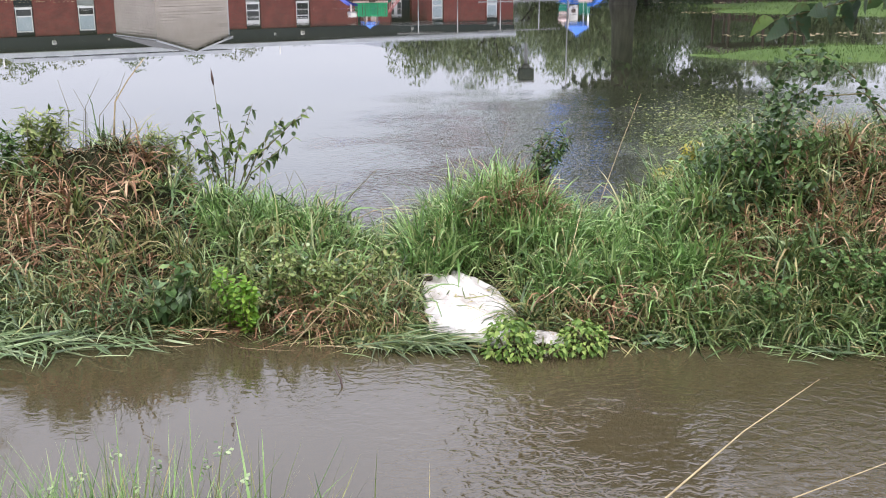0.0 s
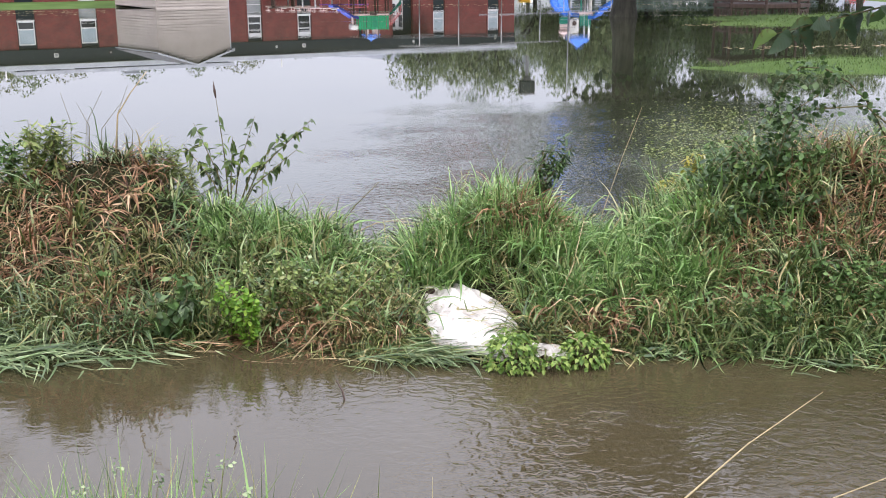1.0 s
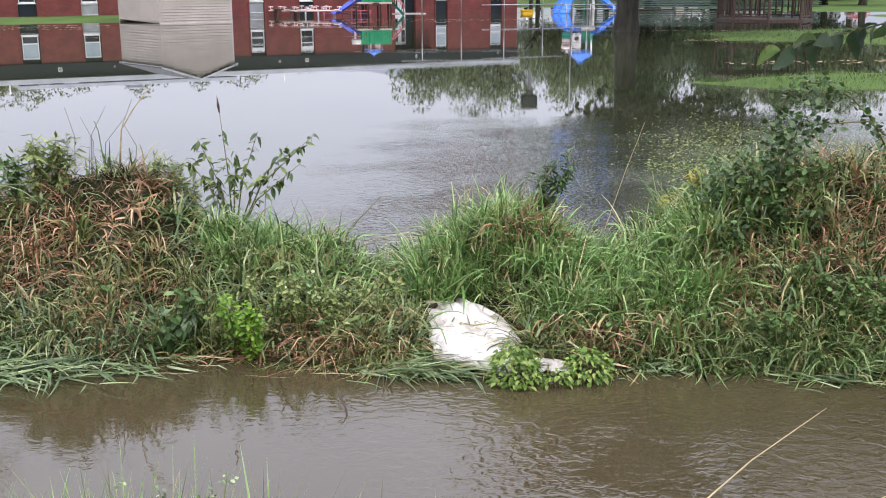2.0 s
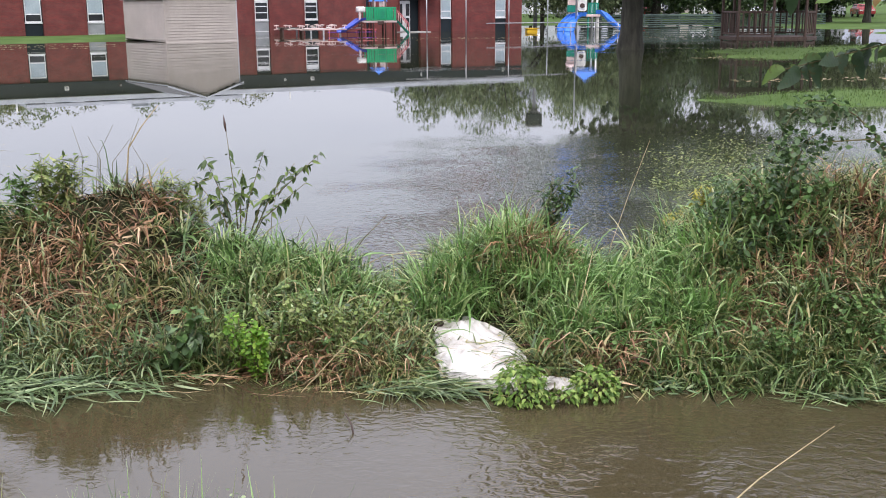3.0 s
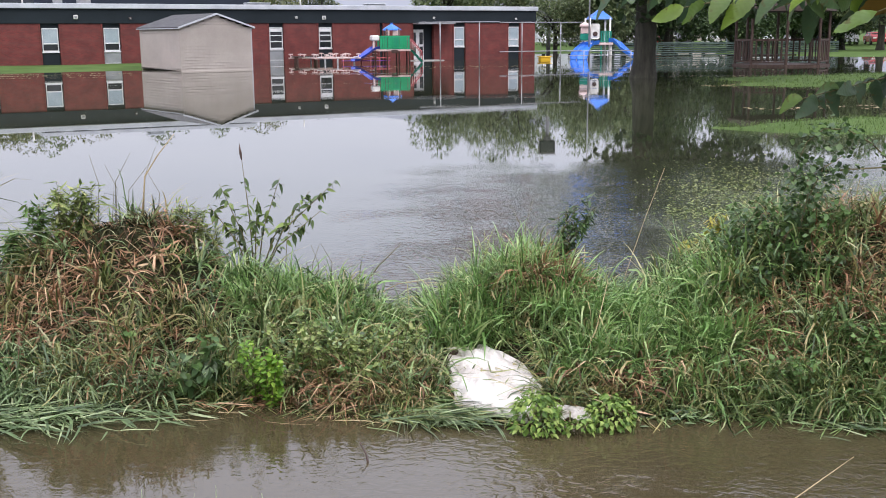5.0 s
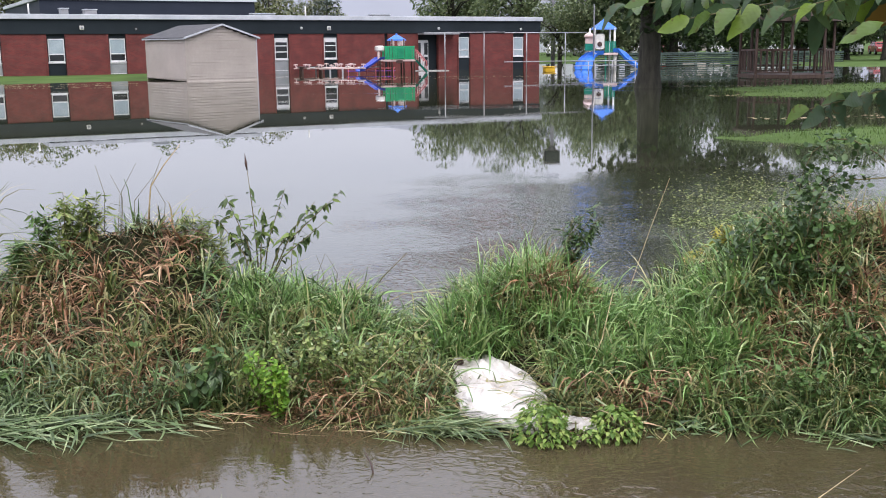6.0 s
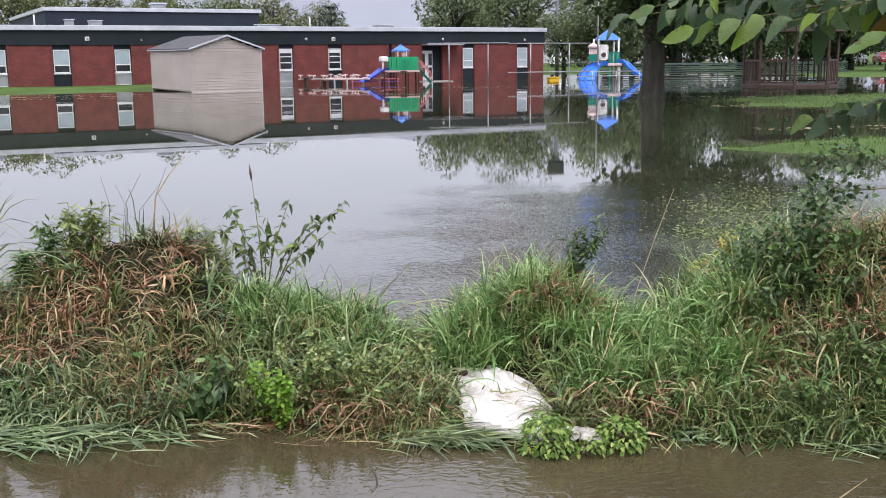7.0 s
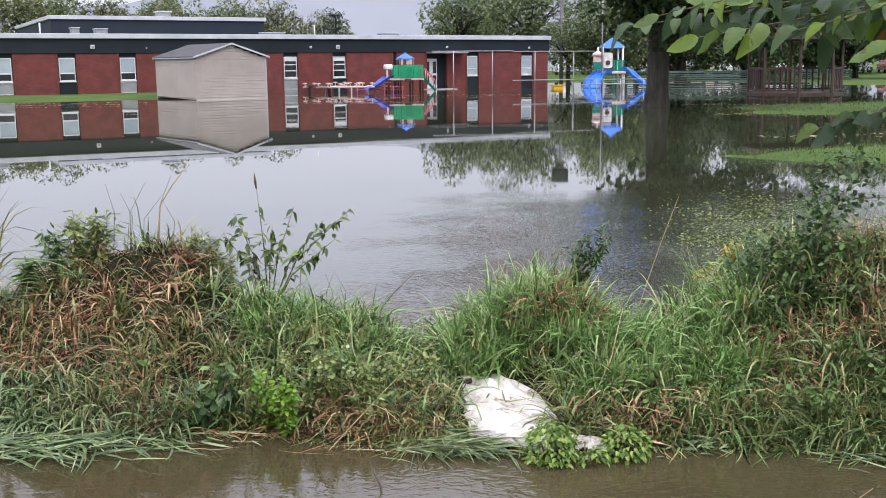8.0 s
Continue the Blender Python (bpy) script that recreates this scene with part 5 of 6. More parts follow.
def sack():
    """Sodden white fabric slumped over the foot of the bank."""
    nu, nv = 34, 30
    u, v = np.meshgrid(np.linspace(0, 1, nu), np.linspace(0, 1, nv))
    tl, tr, br, bl = (np.array(c) for c in ((0.085, 5.47, 0.13), (0.39, 5.47, 0.11), (0.45, 4.60, 0.02), (0.11, 4.84, 0.02)))
    P = tl * ((1 - u) * (1 - v))[..., None] + tr * (u * (1 - v))[..., None] + br * (u * v)[..., None] + bl * ((1 - u) * v)[..., None]
    edge = np.minimum(np.minimum(u, 1 - u), np.minimum(v, 1 - v))
    rag = np.exp(-edge * 14)
    P[..., 0] += 0.13 * np.sin(np.pi * np.clip(v * 1.0, 0, 1)) * u ** 2
    P[..., 0] += rag * 0.010 * np.sin(17 * v + 11 * u)
    P[..., 1] += rag * 0.012 * np.sin(13 * u + 5 * v) - 0.05 * (2 * u - 1) ** 2 * (1 - v)
    hump = np.sin(np.pi * np.clip(u, 0, 1)) ** 0.7 * np.sin(np.pi * np.clip(v, 0, 1)) ** 0.6
    fold = 0.019 * np.sin(9 * u + 7 * v + 2.0 * np.sin(5 * v)) + 0.009 * np.sin(21 * u - 13 * v + 1.5) + 0.005 * np.sin(47 * u + 29 * v) + 0.003 * np.sin(83 * v - 61 * u)
    crease = -0.06 * np.exp(-((v - 0.50 - 0.22 * (u - 0.5)) / 0.055) ** 2) * (1 - 0.5 * u)
    P[..., 2] = np.maximum(P[..., 2], ground_z(P[..., 0], P[..., 1])) + 0.012 + 0.045 * hump + (0.8 * fold + 0.7 * crease) * np.clip(edge * 8, 0.15, 1)
    vt = P.reshape(-1, 3)
    i = (np.arange(nv - 1)[:, None] * nu + np.arange(nu - 1)[None, :]).ravel()
    me = fast_mesh("fabric", vt, np.stack([i, i + nu, i + nu + 1, i + 1], 1))
    t = thing("fabric_sack", "sodden white fabric sack slumped on the bank", "sack")
    ob = put("cover", me, FLEECE, t)
    sol = ob.modifiers.new("thickness", "SOLIDIFY")
    sol.thickness = 0.02
    sub = ob.modifiers.new("round", "SUBSURF")
    sub.levels = sub.render_levels = 1
    tail = np.stack([0.60 + 0.16 * u + 0.02 * np.sin(9 * v), 4.80 - 0.12 * v - 0.06 * u, 0.02 + 0.035 * np.sin(np.pi * v) + 0.008 * np.sin(17 * u + 9 * v)], -1).reshape(-1, 3)
    put("flap", fast_mesh("flap", tail, np.stack([i, i + nu, i + nu + 1, i + 1], 1)), FLEECE, t)
    tagged(part("wood_stub", tube([(0.085, 5.36, 0.10), (0.115, 5.35, 0.135), (0.14, 5.33, 0.15)], [0.016, 0.021, 0.015], 9), WOOD, None), "dark wet wood stub lying on the sack", "wood")
    bits = np.random.default_rng(6)
    bx, by = bits.uniform(0.08, 0.5, 34), bits.uniform(4.85, 5.3, 34)
    np.random.seed(6)
    bv, bf, _ = ribbons(np.stack([bx, by, np.full(34, 0.12)], 1), bits.uniform(0, 6.28, 34), np.full(34, 1.4), bits.uniform(0, 0.5, 34), bits.uniform(0.04, 0.18, 34), bits.uniform(0.004, 0.012, 34))
    tagged(put("grass_litter", fast_mesh("grass_litter", bv, bf), OLIVE_BLADE), "loose grass blades strewn on the white sack", "grass", kind="stuff")


sack()

stalk("dark broken twig standing out of the water", [(-0.26, 4.20, -0.05), (-0.28, 4.24, 0.03), (-0.31, 4.28, 0.07)], 0.006, POST_BROWN, "twig")
# small pale leaves stand in for the bramble's tiny white blossoms
pl = np.random.default_rng(88)
np.random.seed(88)
bx, by = pl.uniform(-0.85, -0.3, 70), pl.uniform(4.95, 5.25, 70)
v, f = leaf_cloud(np.stack([bx, by, ground_z(bx, by) + pl.uniform(0.18, 0.34, 70)], 1), 0.026, aspect=0.7)
tagged(put("pale_leaves", fast_mesh("pale_leaves", v, f), PALE_BLADE), "small pale leaves added for tiny white blossoms in the bramble", "leaves", kind="stuff")

# near bank grass
near = np.random.default_rng(300)
for nm, mat, lab, n, cx, sx, hgt in (("near_grass", FRESH_BLADE, "green grass tufts on the near bank", 300, -0.86, 0.17, (0.5, 0.74)), ("near_grass", FRESH_BLADE, "broad green blades on the near bank", 46, -0.62, 0.2, (0.46, 0.72)), ("near_grass", OLIVE_BLADE, "olive grass on the near bank", 300, -0.72, 0.26, (0.45, 0.68)), ("near_grass", GREEN_BLADE, "grass blades on the near bank", 260, -1.08, 0.2, (0.42, 0.64))):
    x, y = near.normal(cx, sx, n), near.uniform(2.6, 2.95, n)
    np.random.seed(n)
    v, f, _ = ribbons(np.stack([x, y, ground_z(x, y) - 0.02], 1), near.uniform(0, 6.28, n), near.uniform(0.03, 0.35, n), near.uniform(0.1, 0.9, n), near.uniform(*hgt, n), near.uniform(0.004, 0.010, n) * (1.6 if n < 100 else 1.0))
    tagged(put(nm, fast_mesh(nm, v, f), mat), lab, "grass", kind="stuff")
for k, (x, y, z) in enumerate(((-0.62, 2.8, 0.36), (-0.56, 2.82, 0.40), (-0.75, 2.8, 0.36), (-0.98, 2.8, 0.33), (-1.06, 2.78, 0.30), (-0.88, 2.84, 0.38), (-0.50, 2.8, 0.31), (-0.80, 2.76, 0.33))):
    stalk("small flowering weed stem on the near bank", [(x - 0.03, y, -0.05), (x, y, z * 0.6), (x + 0.03, y, z)], 0.0022, TWIG)
    np.random.seed(k)
    v, f = leaf_cloud(np.array([x + 0.03, y, z]) + np.random.normal(0, 0.012, (14, 3)), 0.016, aspect=0.7)
    tagged(put("flower_head", fast_mesh("flower_head", v, f), PALE_BLADE), "tiny pale flower head on a stem", "flower")


# flecks and foam lines adrift on the flooded field
fl = np.random.default_rng(500)
pts = []
for x0, x1, yy, n in ((-26, -14.5, 51.5, 150), (-26, -15, 54.2, 130), (-26, -15, 49.0, 90), (-9, 7, 62.3, 130), (-8, 3, 58.5, 60), (0, 14, 60.8, 100), (9, 20, 44.8, 130), (9.5, 15, 36.5, 110), (7.5, 13, 25.5, 90)):
    x = fl.uniform(x0, x1, n)
    pts.append(np.stack([x, yy + 0.35 * np.sin(x * 0.7) + fl.normal(0, 0.35, n), np.full(n, 0.006)], 1))
np.random.seed(500)
v, f = leaf_cloud(np.concatenate(pts), 0.16, flat=1.0, aspect=0.6)
v[:, 2] = 0.004 + np.abs(v[:, 2] - 0.006) * 0.15
tagged(put("drift_litter", fast_mesh("drift_litter", v, f), STRAW), "straw and foam flecks adrift on the flood", "litter", kind="stuff")


# ---- overhanging walnut tree beside the camera ----
def walnut():
    rg = np.random.default_rng(400)
    t = thing("walnut_tree", "young walnut tree with large drooping leaflets", "tree")
    b = on_ground(2.5, 2.0, -0.1)
    part("trunk", tube([b, (2.48, 2.0, 1.2), (2.4, 2.05, 2.4), (2.3, 2.1, 3.3)], [0.10, 0.085, 0.065, 0.03], 10), BARK, t)
    meshes = [leaflet_data("leaflet", 0.088, 0.043, 0.35, 0.30, 0.10, 0.3), leaflet_data("leaflet", 0.072, 0.040, 0.55, 0.55, 0.06, -0.5), leaflet_data("leaflet", 0.082, 0.036, 0.2, 0.12, 0.12, 0.1), leaflet_data("leaflet", 0.060, 0.034, 0.4, 0.35, 0.09, -0.2), leaflet_data("leaflet", 0.092, 0.046, 0.15, 0.45, 0.07, 0.6)]
    brown = [leaflet_data("leaflet", 0.082, 0.044, 0.3, 0.5, 0.14, 0.5)]
    for me in meshes:
        me.materials.append(LEAF_BRANCH)
    for me in brown:
        me.materials.append(LEAF_BROWN)
    # leaf stalks: start, end, sag
    stalks = (((1.45, 2.35, 1.86), (0.825, 2.30, 1.655), 0.03), ((1.30, 2.30, 1.98), (0.56, 2.32, 1.852), 0.0), ((1.25, 2.35, 2.05), (0.50, 2.45, 1.905), -0.015),
              ((1.35, 2.2, 2.02), (0.72, 2.15, 1.862), 0.0), ((1.3, 2.15, 1.99), (0.89, 2.10, 1.835), 0.0), ((1.2, 2.45, 2.1), (0.66, 2.5, 1.945), 0.0), ((1.3, 2.5, 2.04), (0.86, 2.45, 1.905), 0.0), ((1.1, 2.25, 2.09), (0.60, 2.2, 1.955), 0.0), ((1.2, 2.2, 2.0), (0.70, 2.25, 1.905), 0.0), ((1.3, 2.4, 1.97), (0.84, 2.35, 1.865), 0.0), ((1.25, 2.5, 2.02), (0.46, 2.52, 1.885), 0.01), ((1.2, 2.3, 1.95), (0.92, 2.28, 1.835), 0.0))
    for k, (a, e, sag) in enumerate(stalks):
        a, e = Vector(a), Vector(e)
        mid = a.lerp(e, 0.5) - Vector((0, 0, sag))
        part("limb", tube([(2.4, 2.05, 2.2), Vector((2.4, 2.05, 2.2)).lerp(a, 0.55) + Vector((0, 0, 0.10)), a], [0.018, 0.012, 0.005], 6), BARK, t)
        stem = part("leaf_stalk", tube([a, mid, e], [0.0032, 0.0024, 0.0012], 5), TWIG, t)
        d = (e - a).normalized()
        head = math.atan2(d.y, d.x)
        n = int((e - a).length / (0.030 if k == 0 else 0.052))
        spots, dry = [], []
        for j in range(n + 1):
            s = 1 - j / n * 0.92
            p = a.lerp(mid, s * 2) if s < 0.5 else mid.lerp(e, s * 2 - 1)
            for side in (-1, 1):
                if j == 0 and side > 0:
                    continue
                turn = 0.0 if j == 0 else side * rg.uniform(0.5, 1.25)
                spot = (p, head + turn, rg.uniform(-1.0, 0.05) if j else -0.3, rg.normal(0, 0.8), rg.uniform(0.7, 1.2) * (0.7 if k == 0 else 1.0))
                (dry if k == 4 and j in (1, 2, 3) else spots).append(spot)
        set_leaves(stem, meshes, spots, rg, LEAF_BRANCH, "leaflet")
        set_leaves(stem, brown, dry, rg, LEAF_BROWN, "leaflet")


walnut()


# ---- playground ----
def pyramid_roof(cx, cy, z0, z1, half, sides=4, turn=45):
    bm = bmesh.new()
    lip, ring, top = [], [], bm.verts.new((cx, cy, z1))
    for k in range(sides):
        a = radians(turn + 360 / sides * k)
        r = half / math.cos(math.pi / sides)
        lip.append(bm.verts.new((cx + r * math.cos(a), cy + r * math.sin(a), z0)))
        ring.append(bm.verts.new((cx + r * 0.9 * math.cos(a), cy + r * 0.9 * math.sin(a), z0 + (z1 - z0) * 0.22)))
    for k in range(sides):
        j = (k + 1) % sides
        bm.faces.new((lip[k], lip[j], ring[j], ring[k]))
        bm.faces.new((ring[k], ring[j], top))
    bm.faces.new(lip[::-1])
    return bm


def slide_bed(points, width, wall=0.12):
    """An open chute through points: floor and two raised sides."""
    pts = [Vector(p) for p in points]
    bm = bmesh.new()
    rows = []
    for i, p in enumerate(pts):
        d = pts[min(i + 1, len(pts) - 1)] - pts[max(i - 1, 0)]
        s = Vector((-d.y, d.x, 0)).normalized() * width / 2
        up = Vector((0, 0, wall))
        rows.append([bm.verts.new(q) for q in (p + s * 1.15 + up, p + s * 0.85, p - s * 0.85, p - s * 1.15 + up, p - s * 1.25 + up, p - s * 0.95 - up * 0.4, p + s * 0.95 - up * 0.4, p + s * 1.25 + up)])
    for a, b in zip(rows, rows[1:]):
        for k in range(8):
            bm.faces.new((a[k], a[(k + 1) % 8], b[(k + 1) % 8], b[k]))
    bm.faces.new(rows[0])
    bm.faces.new(rows[-1][::-1])
    bmesh.ops.recalc_face_normals(bm, faces=bm.faces)
    return bm


def slatted_panel(parent, material, x0, x1, y, z0, z1, n, depth=0.05):
    p = part("panel", boxed(x0, x1, y, y + depth, z0, z0 + 0.07, 0.01), material, parent)
    part("top_rail", boxed(x0, x1, y, y + depth, z1 - 0.07, z1, 0.01), material, p)
    w = (x1 - x0) / n
    for k in range(n):
        part("slat", boxed(x0 + w * k + w * 0.14, x0 + w * (k + 1) - w * 0.14, y + 0.004, y + depth - 0.004, z0 + 0.072, z1 - 0.072, 0.006), material, p)
    return p


def play_tower():
    t = thing("play_tower", "green plastic play tower with blue roof and slide", "playground", pose(-2.46, 70.9, 0, 0, 0, 12))
    for x in (-1.15, -0.35, 0.45, 1.15):
        for y in (-0.5, 0.5):
            h = 2.25 if -0.4 < x < 0.5 else 1.75
            part("post", tube([(x, y, -0.35), (x, y, h)], 0.055, 8), POST_BROWN, t)
    part("deck", boxed(-1.2, 1.2, -0.55, 0.55, 0.80, 0.90, 0.02), PALE_P, t, "faded red deck")
    slatted_panel(t, GREEN_P, -0.85, 1.15, -0.62, 0.92, 1.78, 12)
    ladder = part("ladder_panel", boxed(-0.02, 0.44, -0.66, -0.625, 0.98, 1.72, 0.02), GREEN_P, t)
    for k in range(5):
        part("rung", boxed(0.06, 0.36, -0.69, -0.662, 1.08 + 0.125 * k, 1.12 + 0.125 * k, 0.01), GREEN_D, ladder)
    slatted_panel(t, GREEN_P, -0.85, 1.15, 0.57, 0.92, 1.78, 12)
    part("arch_panel", boxed(-1.35, -0.87, -0.6, 0.6, 1.45, 1.82, 0.08), WHITE_P, t, "cream entrance arch")
    part("arch_side", boxed(-1.33, -1.2, -0.6, -0.52, 0.9, 1.44, 0.02), PALE_P, t)
    part("roof", pyramid_roof(0.05, 0, 2.14, 2.58, 0.60, 6, 30), BLUE_P, t, "blue pyramid roof")
    part("finial", tube([(0.05, 0, 2.55), (0.05, 0, 2.62)], [0.08, 0.05], 8), BLUE_P, t)
    for x in (-0.3, 0.15, 0.4):
        part("turret_panel", boxed(x - 0.12, x + 0.12, -0.52, -0.47, 1.8, 2.14, 0.04), PALE_P, t)
    part("slide", slide_bed([(-0.95, -0.2, 1.0), (-1.3, -0.35, 0.95), (-1.9, -0.6, 0.55), (-2.4, -0.8, 0.28), (-2.7, -0.9, 0.2)], 0.6), SLIDE_BLUE, t, "blue chute slide")
    part("stair_slide", slide_bed([(1.15, 0, 0.9), (1.4, -0.05, 0.75), (1.85, -0.1, 0.25), (2.05, -0.1, 0.05)], 0.55), GREEN_D, t)
    for y in (-0.35, 0.3):
        part("handrail", tube([(1.15, y, 1.55), (1.35, y, 1.5), (2.0, y, 0.75), (2.05, y, 0.1)], 0.04, 7), PINK_P, t)
        for k in range(6):
            x = 1.22 + 0.13 * k
            part("baluster", tube([(x, y, 0.95 - 0.1 * k), (x, y, 1.5 - 0.125 * k)], 0.02, 5), PALE_P, t)
    part("step_panel", boxed(-0.1, 0.35, -0.66, -0.6, 0.66, 0.88, 0.03), POST_BROWN, t)
    part("deck_edge", boxed(-1.0, 1.2, -0.60, -0.556, 0.78, 0.9, 0.02), PALE_P, t)


def slide_castle():
    t = thing("slide_castle", "blue and white plastic climbing castle with curved slides", "playground", pose(12.45, 78.2, 0, 0, 0, 5))
    for x in (-0.75, 0.75):
        for y in (-0.7, 0.7):
            part("post", tube([(x, y, -0.35), (x, y, 2.95)], 0.07, 8), WHITE_P, t)
    part("deck", boxed(-0.9, 0.9, -0.8, 0.8, 1.05, 1.16, 0.03), PALE_P, t)
    part("roof", pyramid_roof(0.1, 0, 2.85, 3.62, 0.78), BLUE_P, t, "blue pyramid roof")
    slatted_panel(t, GREEN_D, 0.0, 0.85, -0.86, 1.2, 2.0, 5)
    part("wall_panel", boxed(-1.45, -0.75, -0.85, -0.78, 1.3, 2.35, 0.1), PALE_P, t, "pale pink wall panel")
    part("wall_panel", boxed(-0.72, -0.05, -0.88, -0.8, 1.45, 2.55, 0.1), WHITE_P, t, "white wall panel")
    part("porthole", tube([(-0.4, -0.93, 1.8), (-0.4, -0.885, 1.8)], 0.18, 12), POST_BROWN, t)
    part("dome", tube([(-1.1, -0.6, 2.3), (-1.1, -0.6, 2.5), (-1.1, -0.6, 2.65)], [0.42, 0.34, 0.08], 10), PALE_P, t, "pale pink domed cap")
    part("side_panel", boxed(-1.5, -0.8, -0.9, -0.865, 1.35, 1.85, 0.05), GREEN_D, t)
    part("sill", boxed(-0.1, 0.95, -0.95, -0.88, 1.0, 1.18, 0.03), PALE_P, t)
    part("slide", slide_bed([(-0.25, -0.9, 1.15), (-0.65, -1.0, 1.12), (-1.0, -1.15, 0.92), (-1.3, -1.4, 0.6), (-1.5, -1.7, 0.28), (-1.6, -2.0, 0.05)], 0.7, 0.2), BLUE_P, t, "blue curved slide")
    part("slide", slide_bed([(-0.8, -0.55, 1.1), (-1.2, -0.6, 1.02), (-1.6, -0.75, 0.72), (-1.9, -0.95, 0.36), (-2.05, -1.2, 0.05)], 0.45, 0.18), BLUE_P, t, "blue curved slide")
    part("slide", slide_bed([(0.7, -0.6, 1.3), (1.05, -0.7, 1.28), (1.4, -0.9, 1.02), (1.6, -1.2, 0.72), (1.95, -1.5, 0.38), (2.35, -1.75, 0.1)], 0.6, 0.2), BLUE_P, t, "blue curved slide")
    part("pillar", tube([(0.1, -0.75, -0.35), (0.1, -0.75, 1.04)], 0.06, 8), GREEN_D, t)
    part("pillar", tube([(0.85, -0.75, -0.35), (0.85, -0.75, 1.04)], 0.06, 8), WHITE_P, t)


play_tower()
slide_castle()


def seesaw(x, y, rz, tilt, first=None):
    if first is not None:
        return copy_thing(first, pose(x, y, 0, 0, 0, rz))
    t = thing("seesaw", "white metal seesaw beam with handles above the flood", "playground", group="seesaws before the school")
    part("stand", tube([(0, 0, -0.3), (0, 0, 0.36)], 0.06, 8), GALV, t)
    part("beam", tube([(-1.55, 0, 0.36 - tilt), (0, 0, 0.38), (1.55, 0, 0.36 + tilt)], 0.04, 8), PALE_P, t)
    for s in (-1, 1):
        z = 0.36 + s * tilt
        for q in (0.75, 1.4):
            part("handle", tube([(s * q, 0, z), (s * q, 0, z + 0.24)], 0.03, 6), PALE_P, t)
            part("grip", tube([(s * q - 0.15, 0, z + 0.24), (s * q, 0, z + 0.27), (s * q + 0.15, 0, z + 0.24)], 0.035, 6), PALE_P, t)
        part("seat", boxed(s * 1.2 - 0.16, s * 1.2 + 0.16, -0.13, 0.13, z + 0.06, z + 0.1, 0.02), WHITE_P, t)
    at_m = pose(x, y, 0, 0, 0, rz)
    t.matrix_world = at_m
    return t


s1 = seesaw(-6.9, 71.2, 14, 0.02)
seesaw(-4.9, 70.4, 10, 0.02, s1)
seesaw(-5.9, 69.3, -9, 0.02, s1)
seesaw(-8.0, 72.6, 22, 0.02, s1)
t = thing("picnic_bench", "low red picnic bench half under water", "bench", pose(-8.3, 72.3, 0, 0, 0, 27))
part("tabletop", boxed(-0.9, 0.9, -0.35, 0.35, 0.42, 0.48, 0.01), POST_BROWN, t)
for x in (-0.7, 0.7):
    part("leg", boxed(x - 0.05, x + 0.05, -0.3, 0.3, -0.3, 0.416, 0.01), POST_BROWN, t)
t = thing("balance_beam", "dark red low railing beside the play tower", "playground", pose(-4.1, 70.2, 0, 0, 0, 8))
part("rail", tube([(-1.6, 0, 0.36), (1.6, 0, 0.36)], 0.035, 6), PINK_P, t)
part("rail", tube([(-1.6, 0, 0.18), (1.6, 0, 0.18)], 0.03, 6), PURPLE_P, t)
for k in range(6):
    part("post", tube([(-1.5 + 0.6 * k, 0, -0.3), (-1.5 + 0.6 * k, 0, 0.36)], 0.03, 6), PINK_P, t)
t = thing("toy_tub", "yellow plastic toy tub standing in the flood", "toy", pose(8.35, 76.2, 0, 0, 0, 10))
part("body", boxed(-0.38, 0.38, -0.3, 0.3, -0.2, 0.2, 0.05), YELLOW_P, t)
part("rim", boxed(-0.44, 0.44, -0.36, 0.36, 0.204, 0.27, 0.02), YELLOW_P, t)


PANEL_DARK = surface("dark_grey_steel", [(0.10, 0.10, 0.11), (0.16, 0.16, 0.17)], 2, 30, 0.5, 0.05)


# ---- fence posts, poles ----
def fence_run(x0, y0, x1, y1, h, posts, label, low=(), over=1.0, metal=None, r=0.028):
    t = thing("fence", label, "fence")
    metal = metal or GALV
    a, b = Vector((x0, y0, 0)), Vector((x1, y1, 0))
    for k in range(posts):
        p = a.lerp(b, k / (posts - 1))
        part("post", tube([p + Vector((0, 0, -0.35)), p + Vector((0, 0, h))], 0.032, 8), metal, t)
    d = (b - a).normalized() * over
    for z in (h, *low):
        part("rail", tube([a - d + Vector((0, 0, z)), b + d + Vector((0, 0, z))], r, 8), metal, t)


FENCE_GREEN = surface("weathered_green_coating", [(0.035, 0.060, 0.050), (0.070, 0.105, 0.088)], 2, 30, 0.6, 0.05)
fence_run(0.75, 65.6, 3.17, 65.8, 2.58, 2, "galvanised fence frame standing in the flood", (), 1.3)
fence_run(5.95, 67.4, 8.55, 68.6, 2.55, 2, "galvanised fence frame beside the school corner", (0.75,), 1.6)
fence_run(10.2, 69.5, 13.5, 70.6, 0.72, 3, "low metal rail before the slides", (0.42,), 1.2)
fence_run(14.0, 84.5, 33, 87.5, 1.05, 14, "dark green coated fence along the far lawn", (0.95, 0.78, 0.61, 0.44, 0.27, 0.1), 1.0, FENCE_GREEN, 0.045)
t = thing("flag_pole", "tall thin pale grey pole by the slides", "pole", pose(11.62, 76.8, 0))
part("pole", tube([(0, 0, -0.35), (0, 0, 4.5), (0, 0, 9.5)], [0.06, 0.05, 0.035], 8), GALV, t)
part("cap", tube([(0, 0, 9.5), (0, 0, 9.62)], [0.08, 0.02], 8), WHITE_P, t)
t = thing("lamp_post", "tall grey lamp post behind the playground", "lamp post", pose(11.3, 100.0, 0))
part("pole", tube([(0, 0, -0.35), (0, 0, 7.9)], [0.20, 0.16], 10), PANEL_DARK, t)
